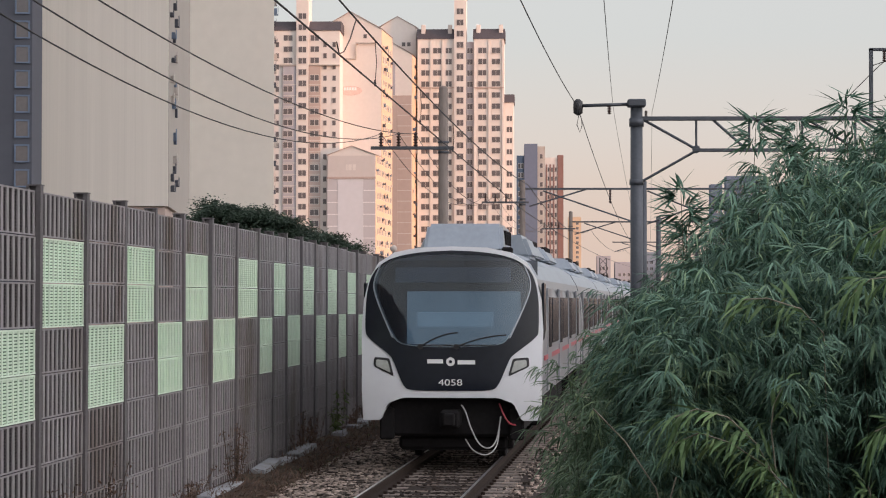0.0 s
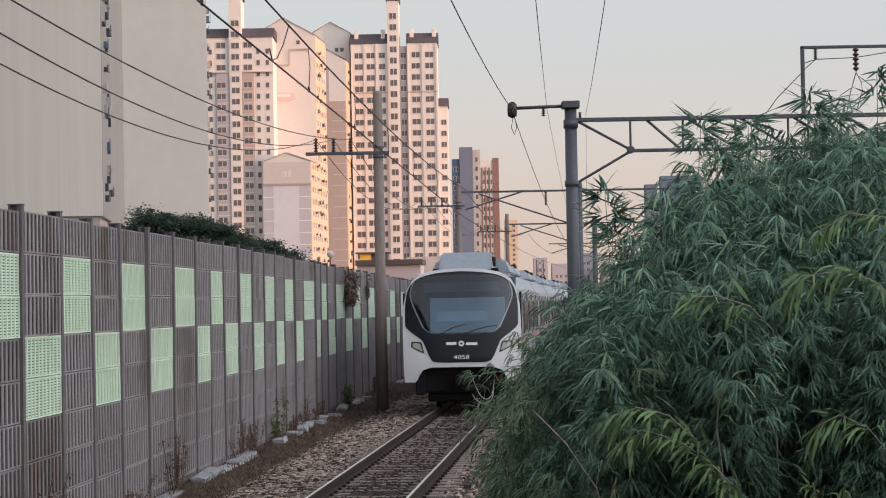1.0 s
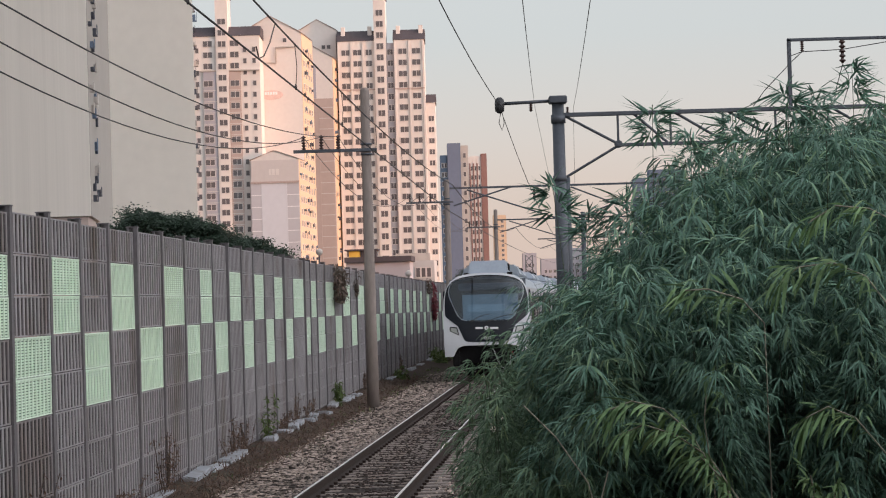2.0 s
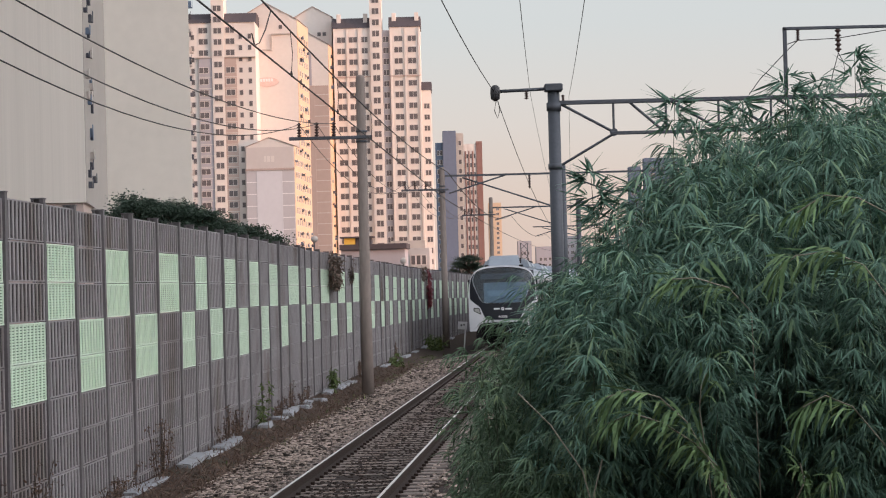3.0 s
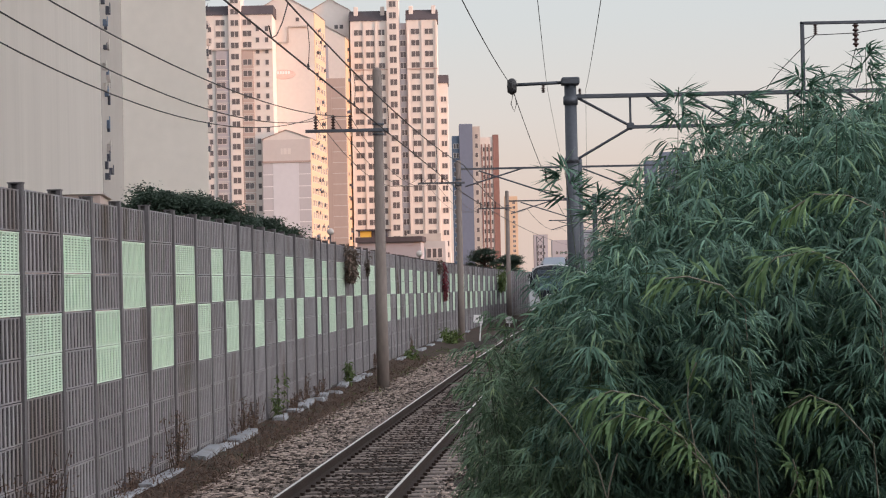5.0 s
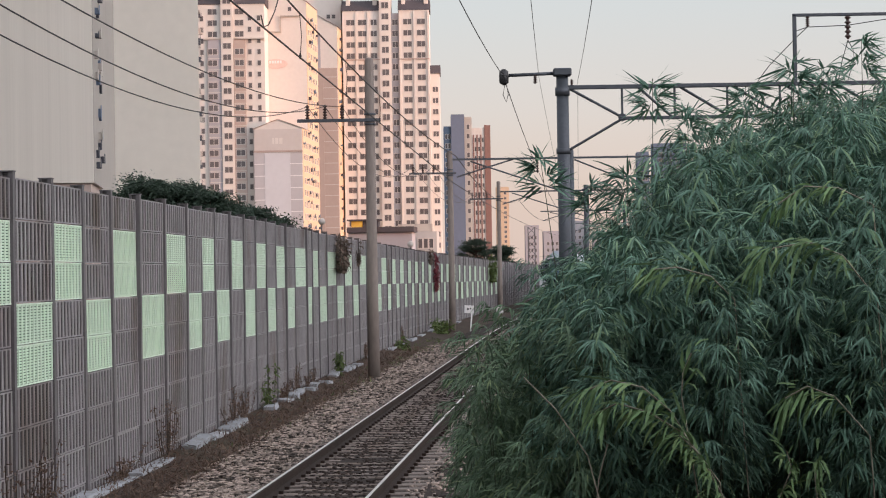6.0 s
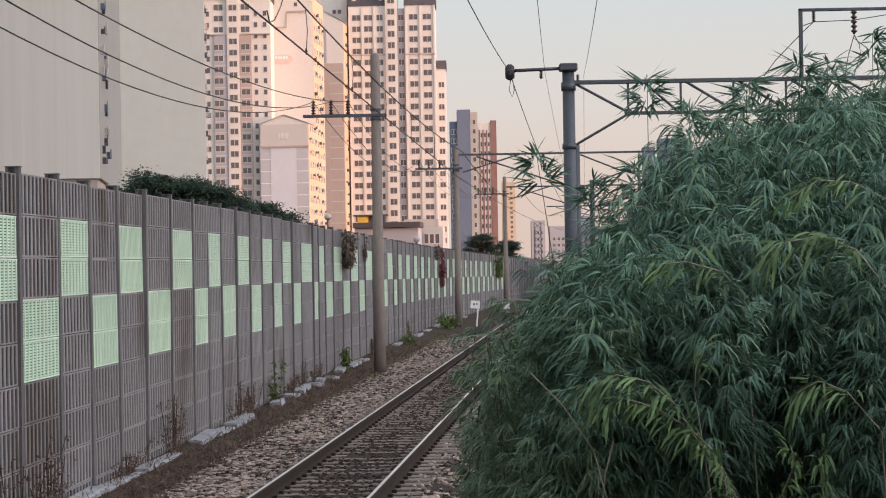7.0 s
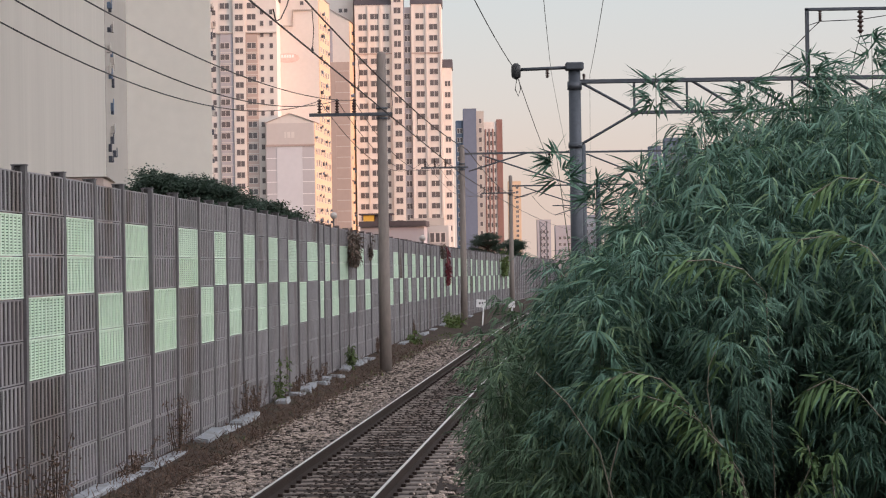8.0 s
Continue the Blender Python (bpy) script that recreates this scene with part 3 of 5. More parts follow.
block(tc, "tall_core", -4.6, 5.6, 14.1, 24, GZ, 76.0, M_APT_W, ("gable", 3.0))
windows(tc, (2.2, 3.6), 14.08, 71, 5.4, 1, 0.9, 1.0)
floor_lines(tc, 2.22, 5.9, -0.36, 3.2, F, 19, M_FRAME)
railings(tc, 6.1, 1, 12, 5, F, 22, 17)

td = root("apartment_tower", pose(-22.5, 600, 0, 0, 0, -1.0) @ Matrix.Diagonal((0.925, 1, 1, 1)), "high white apartment tower with windows in regular rows", "building", "sunlit apartment towers")
F2 = 2.97
block(td, "wall", 0, 10.6, 0, 13, GZ, 72.2, M_APT_W, ("slope", 3.0))
block(td, "stair_shaft", 10.62, 14.0, -0.8, 8, GZ, 83.5, M_APT_W, ("slope", 1.6))
block(td, "recess", 14.02, 16.2, 0.6, 13, GZ, 71.5, M_APT_L)
block(td, "wing", 16.22, 24.9, -0.2, 13, GZ, 72.2, M_APT_W, ("slope", 3.0))
block(td, "side_wing", 24.92, 27.6, 3, 14, GZ, 55.5, M_APT_W, ("slope", 2.4))
windows(td, (2.3, 5.7), -0.02, 9.0, F2, 21, 2.3, 1.4)
windows(td, (9.0,), -0.02, 9.0, F2, 21, 1.7, 1.4)
windows(td, (12.3,), -0.82, 10.4, F2, 24, 1.9, 1.5)
windows(td, (15.1,), 0.58, 9.0, F2, 21, 1.5, 1.4)
windows(td, (18.7, 22.6), -0.22, 9.0, F2, 21, 2.3, 1.4)
windows(td, (26.4,), 2.98, 9.0, F2, 15, 1.5, 1.3)
block(td, "cornice", 0, 10.6, -0.3, -0.02, 59.0, 59.35, M_APT_T)
block(td, "cornice", 16.22, 24.9, -0.5, -0.22, 59.0, 59.35, M_APT_T)
for x, y in ((0.3, 0.0), (4.0, 0.0), (7.4, 0.0), (10.3, 0.0), (16.5, -0.2), (20.65, -0.2), (24.6, -0.2)):
    block(td, "pilaster", x - 0.25, x + 0.25, y - 0.28, y - 0.004, GZ, 71.8, M_APT_W)
for x in (1.6, 9.3, 17.5, 24.0):
    bm = bmesh.new()
    box(bm, x - 0.6, x + 0.6, 1.5, 2.6, 73.0, 76.2, bevel=0.1)
    part("chimney", bm, M_APT_W, td)

te = root("apartment_tower", pose(4.6, 700, 0, 0, 0, 0), "dark slate apartment tower with tan side stripes", "building", "distant apartment towers")
block(te, "wall", 0, 2.3, 1, 12, GZ, 47.0, M_APT_B, ("flat", 0.6))
block(te, "core", 2.32, 6.4, 0, 12, GZ, 50.6, M_SLATE, ("flat", 0.6))
block(te, "stripe", 6.42, 8.7, 0.2, 12, GZ, 50.4, M_APT_S)
windows(te, (0.8, 1.7), 0.98, 6, 2.9, 14, 0.6, 1.4)
windows(te, (7.6,), 0.18, 6, 2.9, 15, 0.8, 1.4)
tf = root("apartment_tower", pose(13.4, 720, 0, 0, 0, 0), "brick-red and cream apartment tower", "building", "distant apartment towers")
block(tf, "wall", 0, 4.3, 0.3, 12, GZ, 47.6, M_APT_W, ("flat", 0.6))
block(tf, "brick_bay", 4.32, 6.2, 0, 12, GZ, 49.0, M_APT_R)
for x in (0.6, 1.75, 2.9):
    block(tf, "brick_stripe", x, x + 0.42, 0.1, 0.28, GZ, 46, M_APT_R)
windows(tf, (1.4, 2.55, 3.75), 0.28, 6, 2.9, 14, 0.5, 1.3)
tg = root("apartment_tower", pose(44, 1500, 0, 0, 0, 0), "far sunlit orange-cream apartment tower", "building", "distant apartment towers")
# orange evening light painted into the whole wall
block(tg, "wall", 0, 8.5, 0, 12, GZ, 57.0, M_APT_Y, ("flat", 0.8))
windows(tg, (2, 6), -0.02, 8, 3.2, 15, 1.6, 1.6)
# the air holds no haze: it is put into these blocks' colours
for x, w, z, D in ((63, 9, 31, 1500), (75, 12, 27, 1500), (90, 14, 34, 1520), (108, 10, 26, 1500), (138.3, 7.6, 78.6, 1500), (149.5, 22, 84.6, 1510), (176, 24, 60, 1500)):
    tx = root("apartment_tower", pose(x, D, 0), "far city block in haze-tinted blue-grey", "building", "far city blocks")
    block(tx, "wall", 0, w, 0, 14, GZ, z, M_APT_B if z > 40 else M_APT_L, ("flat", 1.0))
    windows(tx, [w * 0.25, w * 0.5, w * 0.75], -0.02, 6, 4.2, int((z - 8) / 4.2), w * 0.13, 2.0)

# low buildings behind the barrier
lb = root("low_building", pose(-5.4, 330, 0, 0, 0, -3), "low white flat-roofed building with a row of windows", "building", "low trackside buildings")
block(lb, "wall", 0, 6.3, 0, 8, GZ, 8.3, M_LOWB, ("flat", 0.3))
block(lb, "roof_room", 0.6, 5.6, 2, 7, 8.65, 9.5, M_APT_S, ("flat", 0.25))
windows(lb, (3.9, 4.7, 5.5), -0.02, 6.2, 3, 1, 0.55, 1.3)
windows(lb, (1.6,), -0.02, 5.5, 3, 1, 1.0, 1.4)
lc = root("low_building", pose(-14.2, 320, 0, 0, 0, -3), "low dark-roofed shed with a yellow sheet on top", "building", "low trackside buildings")
block(lc, "wall", 2.6, 11.6, 0, 8, GZ, 8.38, M_APT_L, None)
block(lc, "roof_slab", 2.4, 11.9, -0.6, 8.4, 8.4, 9.15, M_ROOF, None)
block(lc, "yellow_sheet", 3.0, 4.5, 0.5, 2, 9.17, 10.05, M_YELLOW, None)
block(lc, "roof_room", 4.6, 6.8, 1.0, 3, 9.17, 10.05, M_APT_D, None)
block(lc, "canopy", 2.4, 7.2, 0.1, 3.4, 10.07, 10.28, M_ROOF, None)

# unseen slabs added beyond the view to keep the line in evening shade
for x, y, w in ((248, -96, 92.5), (283, -11, 92.5), (318, 74, 92.5)):
    ob = root("apartment_building", pose(x, y, 0, 0, 0, 67.6), "plain unseen slab added to shade the line", "building", "apartment blocks by the station")
    block(ob, "wall", -w / 2, w / 2, -7, 7, GZ, 90, M_APT_G, ("flat", 1.2))

# ---- poles, gantries and wires ----
M_BLACK = mat("black_weathered_steel", (0.03, 0.03, 0.033), 0.6, 0.2, 0.2, 2.0, 12.0, 0.1)


def insulator(parent, x, y, z, h=0.42, r=0.075, down=False):
    bm = bmesh.new()
    prof, s = [], (-1 if down else 1)
    for i in range(5):
        prof += [(r * 0.45, h * i / 5), (r, h * (i + 0.35) / 5), (r * 0.95, h * (i + 0.5) / 5), (r * 0.45, h * (i + 0.7) / 5)]
    prof.append((r * 0.35, h))
    if down:
        prof = [(a, -b) for a, b in prof][::-1]
    lathe(bm, prof, 10)
    return part("insulator", bm, M_INSUL, parent, at=pose(x, y, z))


def line_pole(x, y, top, arm_z, arm_x0, ins, label):
    p = root("catenary_pole", pose(x, y, -0.6), label, "pole", "concrete line poles")
    bm = bmesh.new()
    lathe(bm, [(0.185, 0), (0.16, 3.0), (0.15, 6.0), (0.135, top + 0.52), (0.12, top + 0.58), (0.06, top + 0.61)], 20)
    part("mast", bm, M_POLE, p)
    bm = bmesh.new()
    box(bm, arm_x0, 0.32, -0.19, -0.12, arm_z + 0.6 - 0.05, arm_z + 0.6 + 0.05, bevel=0.01)
    part("crossarm", bm, M_STEEL, p)
    for zz in (arm_z + 0.45, arm_z + 0.75):
        bm = bmesh.new()
        lathe(bm, [(0.17, zz), (0.17, zz + 0.06)], 16)
        part("clamp", bm, M_STEEL, p)
    for i in ins:
        insulator(p, i, -0.155, arm_z + 0.65)
    return p


line_pole(-1.74, 67, 9.15, 7.3, -2.15, (-1.84, -1.32, -0.82), "round concrete catenary pole with a crossarm of brown insulators")
line_pole(1.06, 116, 8.95, 7.8, -2.1, (-1.9, -1.4, -0.85), "round concrete catenary pole with a crossarm of brown insulators")
line_pole(4.93, 162, 9.15, 7.9, -2.1, (-1.9, -1.4, -0.85), "far round concrete catenary pole")

g = root("catenary_gantry", pose(3.57, 60, -0.6), "steel truss gantry on a round mast spanning the tracks", "gantry", "catenary gantries")
bm = bmesh.new()
lathe(bm, [(0.18, 0), (0.168, 4), (0.16, 8.55)], 20)
part("mast", bm, M_STEEL, g)
for z0, z1, r in ((8.0, 8.22, 0.195), (6.45, 6.6, 0.19)):
    bm = bmesh.new()
    lathe(bm, [(r, z0), (r, z1)], 12)
    part("collar", bm, M_STEEL, g)
bm = bmesh.new()
box(bm, -0.24, 0.24, -0.24, 0.24, 8.52, 8.72, bevel=0.03)
part("cap", bm, M_STEEL, g)
bm = bmesh.new()
tube(bm, (-1.42, 0, 8.56), (-0.1, 0, 8.60), 0.045, n=8)
part("side_arm", bm, M_STEEL, g)
bm = bmesh.new()
lathe(bm, [(0.03, -0.23), (0.12, -0.17), (0.13, 0.0), (0.12, 0.14), (0.05, 0.2)], 12)
part("tension_drum", bm, M_BLACK, g, "black round wire tensioner", at=pose(-1.55, 0, 8.53))
bm = bmesh.new()
rope(bm, [(-1.53, 0, 8.3), (-1.58, 0, 8.05), (-1.50, 0, 7.85), (-1.44, 0, 8.05), (-1.48, 0, 8.3)], 0.012)
part("loop_wire", bm, M_WIRE, g)
bm = bmesh.new()
box(bm, 0.15, 13.0, -0.07, 0.07, 8.16, 8.27, bevel=0.012)
part("top_chord", bm, M_STEEL, g)
bm = bmesh.new()
box(bm, 1.5, 13.0, -0.07, 0.07, 7.33, 7.42, bevel=0.012)
part("bottom_chord", bm, M_STEEL, g)
for a, b in (((0.15, 8.2), (1.58, 7.4)), ((0.15, 6.55), (1.58, 7.36)), ((2.0, 8.2), (2.9, 7.4)), ((3.1, 8.2), (4.4, 7.4)), ((4.5, 8.2), (5.8, 7.4)), ((5.9, 8.2), (7.2, 7.4)), ((7.3, 8.2), (8.6, 7.4))):
    bm = bmesh.new()
    tube(bm, (a[0], 0, a[1]), (b[0], 0, b[1]), 0.04, n=6)
    part("diagonal", bm, M_STEEL, g)
for x in (1.58, 2.98, 4.38, 5.78, 7.18, 8.58):
    bm = bmesh.new()
    tube(bm, (x, 0, 7.36), (x, 0, 8.22), 0.032, n=6)
    part("upright", bm, M_STEEL, g)
bm = bmesh.new()
lathe(bm, [(0.11, -0.05), (0.11, 0.05)], 8)
part("gusset", bm, M_STEEL, g, at=pose(1.58, 0, 7.4, 90))
bm = bmesh.new()
box(bm, 6.15, 6.25, -0.05, 0.05, 8.27, 10.06, bevel=0.01)
box(bm, 6.15, 13.0, -0.05, 0.05, 10.0, 10.08, bevel=0.01)
part("upper_frame", bm, M_STEEL, g)
insulator(g, 6.55, 0, 10.0, 0.28, 0.06, True)
insulator(g, 7.62, 0, 10.0, 0.62, 0.09, True)
insulator(g, -0.72, 0, 8.55, 0.22, 0.06, True)
insulator(g, 0.25, 0, 8.27, 0.16, 0.05)
bm = bmesh.new()
rope(bm, [(7.62, 0, 9.36), (7.45, 0, 8.8), (7.35, 0, 8.3)], 0.012)
rope(bm, [(7.62, 0, 9.36), (7.75, 0, 9.1), (7.78, 0, 8.85), (7.6, 0, 8.3)], 0.012)
rope(bm, [(6.55, 0, 9.72), (6.3, 0, 9.5), (5.5, 0, 8.7), (5.2, 0, 8.3)], 0.012)
rope(bm, [(6.25, 0, 9.62), (6.55, 0, 9.72), (7.6, 0, 9.75), (9.0, 0, 9.95), (12, 0, 10.2)], 0.012)
part("jumper_wire", bm, M_WIRE, g)


def portal(x0, x1, y, beam, h, extra):
    q = root("catenary_gantry", pose(x1, y, -0.6), "slender steel portal over the tracks farther down the line", "gantry", "catenary gantries")
    bm = bmesh.new()
    lathe(bm, [(0.2, 0), (0.17, h + 0.6)], 14)
    part("mast", bm, M_STEEL, q)
    bm = bmesh.new()
    box(bm, x0 - x1, extra, -0.07, 0.07, beam + 0.55, beam + 0.65)
    part("top_chord", bm, M_STEEL, q)
    for a, b in (((x0 - x1 + 0.2, beam - 0.3), (x0 - x1 + 3.2, beam + 0.6)), ((x0 - x1 + 0.9, beam + 0.5), (-0.2, beam - 1.2)), ((0.2, beam + 0.5), (2.4, beam - 0.4)), ((2.4, beam - 0.4), (extra, beam - 0.3)), ((0.2, beam - 1.2), (2.4, beam - 0.4))):
        bm = bmesh.new()
        tube(bm, (a[0], 0, a[1]), (b[0], 0, b[1]), 0.045, n=6)
        part("diagonal", bm, M_STEEL, q)
    insulator(q, -1.7, 0, beam + 0.55, 0.7, 0.08, True)
    return q


portal(1.2, 7.25, 116, 8.5, 8.9, 9)
portal(5.0, 11.2, 162, 8.4, 8.8, 9)
portal(10.5, 18.5, 215, 8.3, 8.7, 9)
portal(17.5, 28.0, 275, 8.3, 8.7, 9)

# lattice mast in the distance
lm = root("lattice_mast", pose(13.4, 300, -0.6), "far slim steel lattice mast", "mast")
bm = bmesh.new()
for sx in (-0.45, 0.45):
    tube(bm, (sx, 0, 0), (sx, 0, 9.0), 0.06, n=6)
for i in range(10):
    tube(bm, (-0.45, 0, i * 0.9), (0.45, 0, i * 0.9 + 0.9), 0.04, n=5)
    tube(bm, (0.45, 0, i * 0.9), (-0.45, 0, i * 0.9 + 0.9), 0.04, n=5)
part("lattice", bm, M_STEEL, lm)


def span(name, pts_list, r, label):
    """A wire hung through supports; each span is (start, end, sag)."""
    bm = bmesh.new()
    line = [Vector(pts_list[0][0])]
    for a, b, sag in pts_list:
        a, b = Vector(a), Vector(b)
        line += [a.lerp(b, i / 24) - Vector((0, 0, sag * (1 - (2 * i / 24 - 1) ** 2))) for i in range(1, 25)]
    rope(bm, line, r)
    return tagged(part(name, bm, M_WIRE), label, "wire", "overhead wires")


for a, b, c, x0, z0, sag in ((-3.58, -0.84, 3.03, -6.7, 6.9, 1.25), (-3.06, -0.34, 3.5, -6.2, 6.9, 1.1), (-2.56, 0.21, 4.1, -5.7, 6.8, 0.7)):
    span("feeder_wire", [((x0, 17, z0), (a, 66.85, 7.72), sag), ((a, 66.85, 7.72), (b, 115.85, 8.2), 1.2), ((b, 115.85, 8.2), (c, 161.85, 8.3), 1.2)], 0.0115, "black feeder wire sagging between concrete poles")
span("contact_wire", [((track_x(6), 6, 5.72), (track_x(60), 60, 5.16), 0.0), ((track_x(60), 60, 5.16), (track_x(116), 116, 5.3), 0.05), ((track_x(116), 116, 5.3), (track_x(162), 162, 5.3), 0.05),
                      ((track_x(162), 162, 5.3), (track_x(215), 215, 5.3), 0.05)], 0.011, "taut contact wire over the track")
span("messenger_wire", [((track_x(6), 6, 6.9), (track_x(62), 62, 5.95), 0.5), ((track_x(62), 62, 5.95), (track_x(116), 116, 6.4), 0.6), ((track_x(116), 116, 6.4), (track_x(162), 162, 6.4), 0.5),
                        ((track_x(162), 162, 6.4), (track_x(215), 215, 6.4), 0.5)], 0.0115, "sagging messenger wire above the contact wire")
for y in (20.5, 28.2, 33.6, 39.0, 44.5, 51, 58):
    s = (y - 6) / 56
    zt = 6.9 - 0.95 * s - 0.5 * (1 - (2 * s - 1) ** 2)
    zc = 5.72 - 0.56 * (y - 6) / 54
    bm = bmesh.new()
    rope(bm, [(track_x(y), y, zt), (track_x(y) + 0.02, y, (zt + zc) / 2), (track_x(y), y, zc)], 0.0055)
    lathe(bm, [(0.008, -0.04), (0.018, 0), (0.008, 0.04)], 6, at=(track_x(y), y, zc + 0.02))
    tagged(part("dropper_wire", bm, M_WIRE), "short dropper between messenger and contact wire", "wire", "overhead wires")
bm = bmesh.new()
rope(bm, [(track_x(26.4), 26.4, 6.08), (track_x(25.9), 25.9, 5.8), (track_x(25.4), 25.4, 5.60), (track_x(25.0), 25.0, 5.53), (track_x(24.8), 24.8, 5.64)], 0.008)
tagged(part("jumper_wire", bm, M_WIRE), "curved jumper between the overhead wires", "wire", "overhead wires")
span("tension_wire", [((-1.75, 6, 7.95), (2.0, 60, 7.95), 0.45), ((2.0, 60, 7.95), (7.0, 116, 5.3), 0.6)], 0.0105, "wire running down to the gantry's tensioner")
span("earth_wire", [((0.15, 6, 5.2), (2.96, 60, 7.85), 0.15), ((2.96, 60, 7.85), (7.2, 116, 5.6), 0.5)], 0.005, "thin earth wire through the gantry")
span("earth_wire", [((0.72, 6, 5.2), (3.98, 60, 7.8), 0.15), ((3.98, 60, 7.8), (7.6, 116, 5.6), 0.5)], 0.005, "thin earth wire through the gantry")

# ---- train ----
M_TRAIN = mat("white_train_paint", (0.60, 0.61, 0.64), 0.28, 0, 0.04, 0.5, 6.0, 0.02, dirt=((0.5, 0.48, 0.46), 0.7, 0.6, 0.9))
M_SIDE = mat("pale_grey_steel_side", (0.24, 0.25, 0.27), 0.4, 0.3, 0.06, 0.4, 6.0, 0.02)
M_MASK = mat("black_gloss_mask", (0.010, 0.012, 0.018), 0.2, 0, 0.2, 0.8, 8.0, 0.0, spec=0.3)
M_SCREEN = mat("windscreen_glass", (0.27, 0.36, 0.45), 0.02, 0, 0.05, 0.8, 3.0, 0.0)
M_SCREEN.node_tree.nodes["Principled BSDF"].inputs["Transmission Weight"].default_value = 1.0
M_SCREEN.node_tree.nodes["Principled BSDF"].inputs["IOR"].default_value = 1.6
M_CABIN = mat("cabin_lining", (0.085, 0.095, 0.11), 0.6, 0, 0.1, 1.0, 6.0, 0.0)
M_BLIND = mat("pale_blind", (0.22, 0.26, 0.32), 0.7, 0, 0.08, 1.0, 6.0, 0.0)
M_SALOON = mat("self_lit_saloon_pane", (0.3, 0.36, 0.4), 0.3, 0, 0.1, 1.0, 4.0, 0.0)
M_SALOON_B = mat("self_lit_saloon_band", (0.4, 0.45, 0.48), 0.3, 0, 0.1, 1.0, 4.0, 0.0)
# both surfaces glow by themselves to brighten the windscreen; no lamp behind
for m, e in ((M_SALOON, 0.22), (M_SALOON_B, 0.36)):
    m.node_tree.nodes["Principled BSDF"].inputs["Emission Color"].default_value = (0.55, 0.78, 0.95, 1)
    m.node_tree.nodes["Principled BSDF"].inputs["Emission Strength"].default_value = e
M_SEAL = mat("black_rubber", (0.012, 0.012, 0.014), 0.6, 0, 0.2, 2.0, 20.0, 0.0)
M_UNDER = mat("dark_underframe", (0.014, 0.013, 0.014), 0.85, 0.2, 0.3, 1.5, 12.0, 0.1)
M_AC = mat("brushed_grey_unit", (0.33, 0.37, 0.42), 0.4, 0.6, 0.1, 0.8, 10.0, 0.02)
M_RED = mat("red_stripe", (0.38, 0.06, 0.08), 0.4, 0, 0.08, 1.0, 8.0, 0.0)
M_HOSE = mat("pale_hose", (0.36, 0.36, 0.36), 0.5, 0, 0.1, 4.0, 20.0, 0.0)
M_LENS = mat("headlamp_lens", (0.35, 0.36, 0.34), 0.08, 0, 0.2, 4.0, 20.0, 0.0, spec=0.9)
M_LETTER = mat("white_lettering", (0.72, 0.72, 0.72), 0.5, 0, 0.03, 2.0, 10.0, 0.0)

HALF = [(0, 3.72), (0.6, 3.70), (1.0, 3.62), (1.28, 3.44), (1.44, 3.16), (1.53, 2.8), (1.56, 2.3), (1.55, 1.7), (1.54, 1.15)]


def nose(x, z):
    """How far the end face lies back at a point of it."""
    return 0.16 * (abs(x) / 1.5) ** 2.4 + 0.10 * max(0, z - 1.3) + 0.10 * max(0, (z - 3.2)) ** 1.5 + 0.05 * max(0, 1.0 - z)


def plate(poly, out, thick, nz=0.16, nx=0.16):
    """A shaped sheet laid on the curved end face."""
    bm = bmesh.new()
    f = bm.faces.new([bm.verts.new((x, 0, z)) for x, z in poly])
    bm.normal_update()
    for k in range(-10, 11):
        bmesh.ops.bisect_plane(bm, geom=bm.verts[:] + bm.edges[:] + bm.faces[:], plane_co=(k * nx, 0, 0), plane_no=(1, 0, 0))
    for k in range(1, 26):
        bmesh.ops.bisect_plane(bm, geom=bm.verts[:] + bm.edges[:] + bm.faces[:], plane_co=(0, 0, k * nz), plane_no=(0, 0, 1))
    r = bmesh.ops.extrude_face_region(bm, geom=bm.faces[:])
    back = {v for v in r["geom"] if isinstance(v, bmesh.types.BMVert)}
    for v in bm.verts:
        v.co.y = nose(v.co.x, v.co.z) - out + (thick if v in back else 0.0)
    bm.normal_update()
    for f in bm.faces:
        f.smooth = True
    for e in bm.edges:
        if len(e.link_faces) == 2 and e.link_faces[0].normal.dot(e.link_faces[1].normal) < 0.8:
            e.smooth = False
    return bm


def mirror(poly):
    return [(-x, z) for x, z in poly][::-1]


def rounded(poly, r=0.06, n=3):
    out = []
    m = len(poly)
    for i in range(m):
        p, a, b = Vector(poly[i]), Vector(poly[i - 1]), Vector(poly[(i + 1) % m])
        da, db = a - p, b - p
        k = min(r, da.length * 0.45, db.length * 0.45)
        s, e = p + da.normalized() * k, p + db.normalized() * k
        for j in range(n + 1):
            t = j / n
            q = s * (1 - t) ** 2 + p * 2 * t * (1 - t) + e * t * t
            out.append((q.x, q.y))
    return out


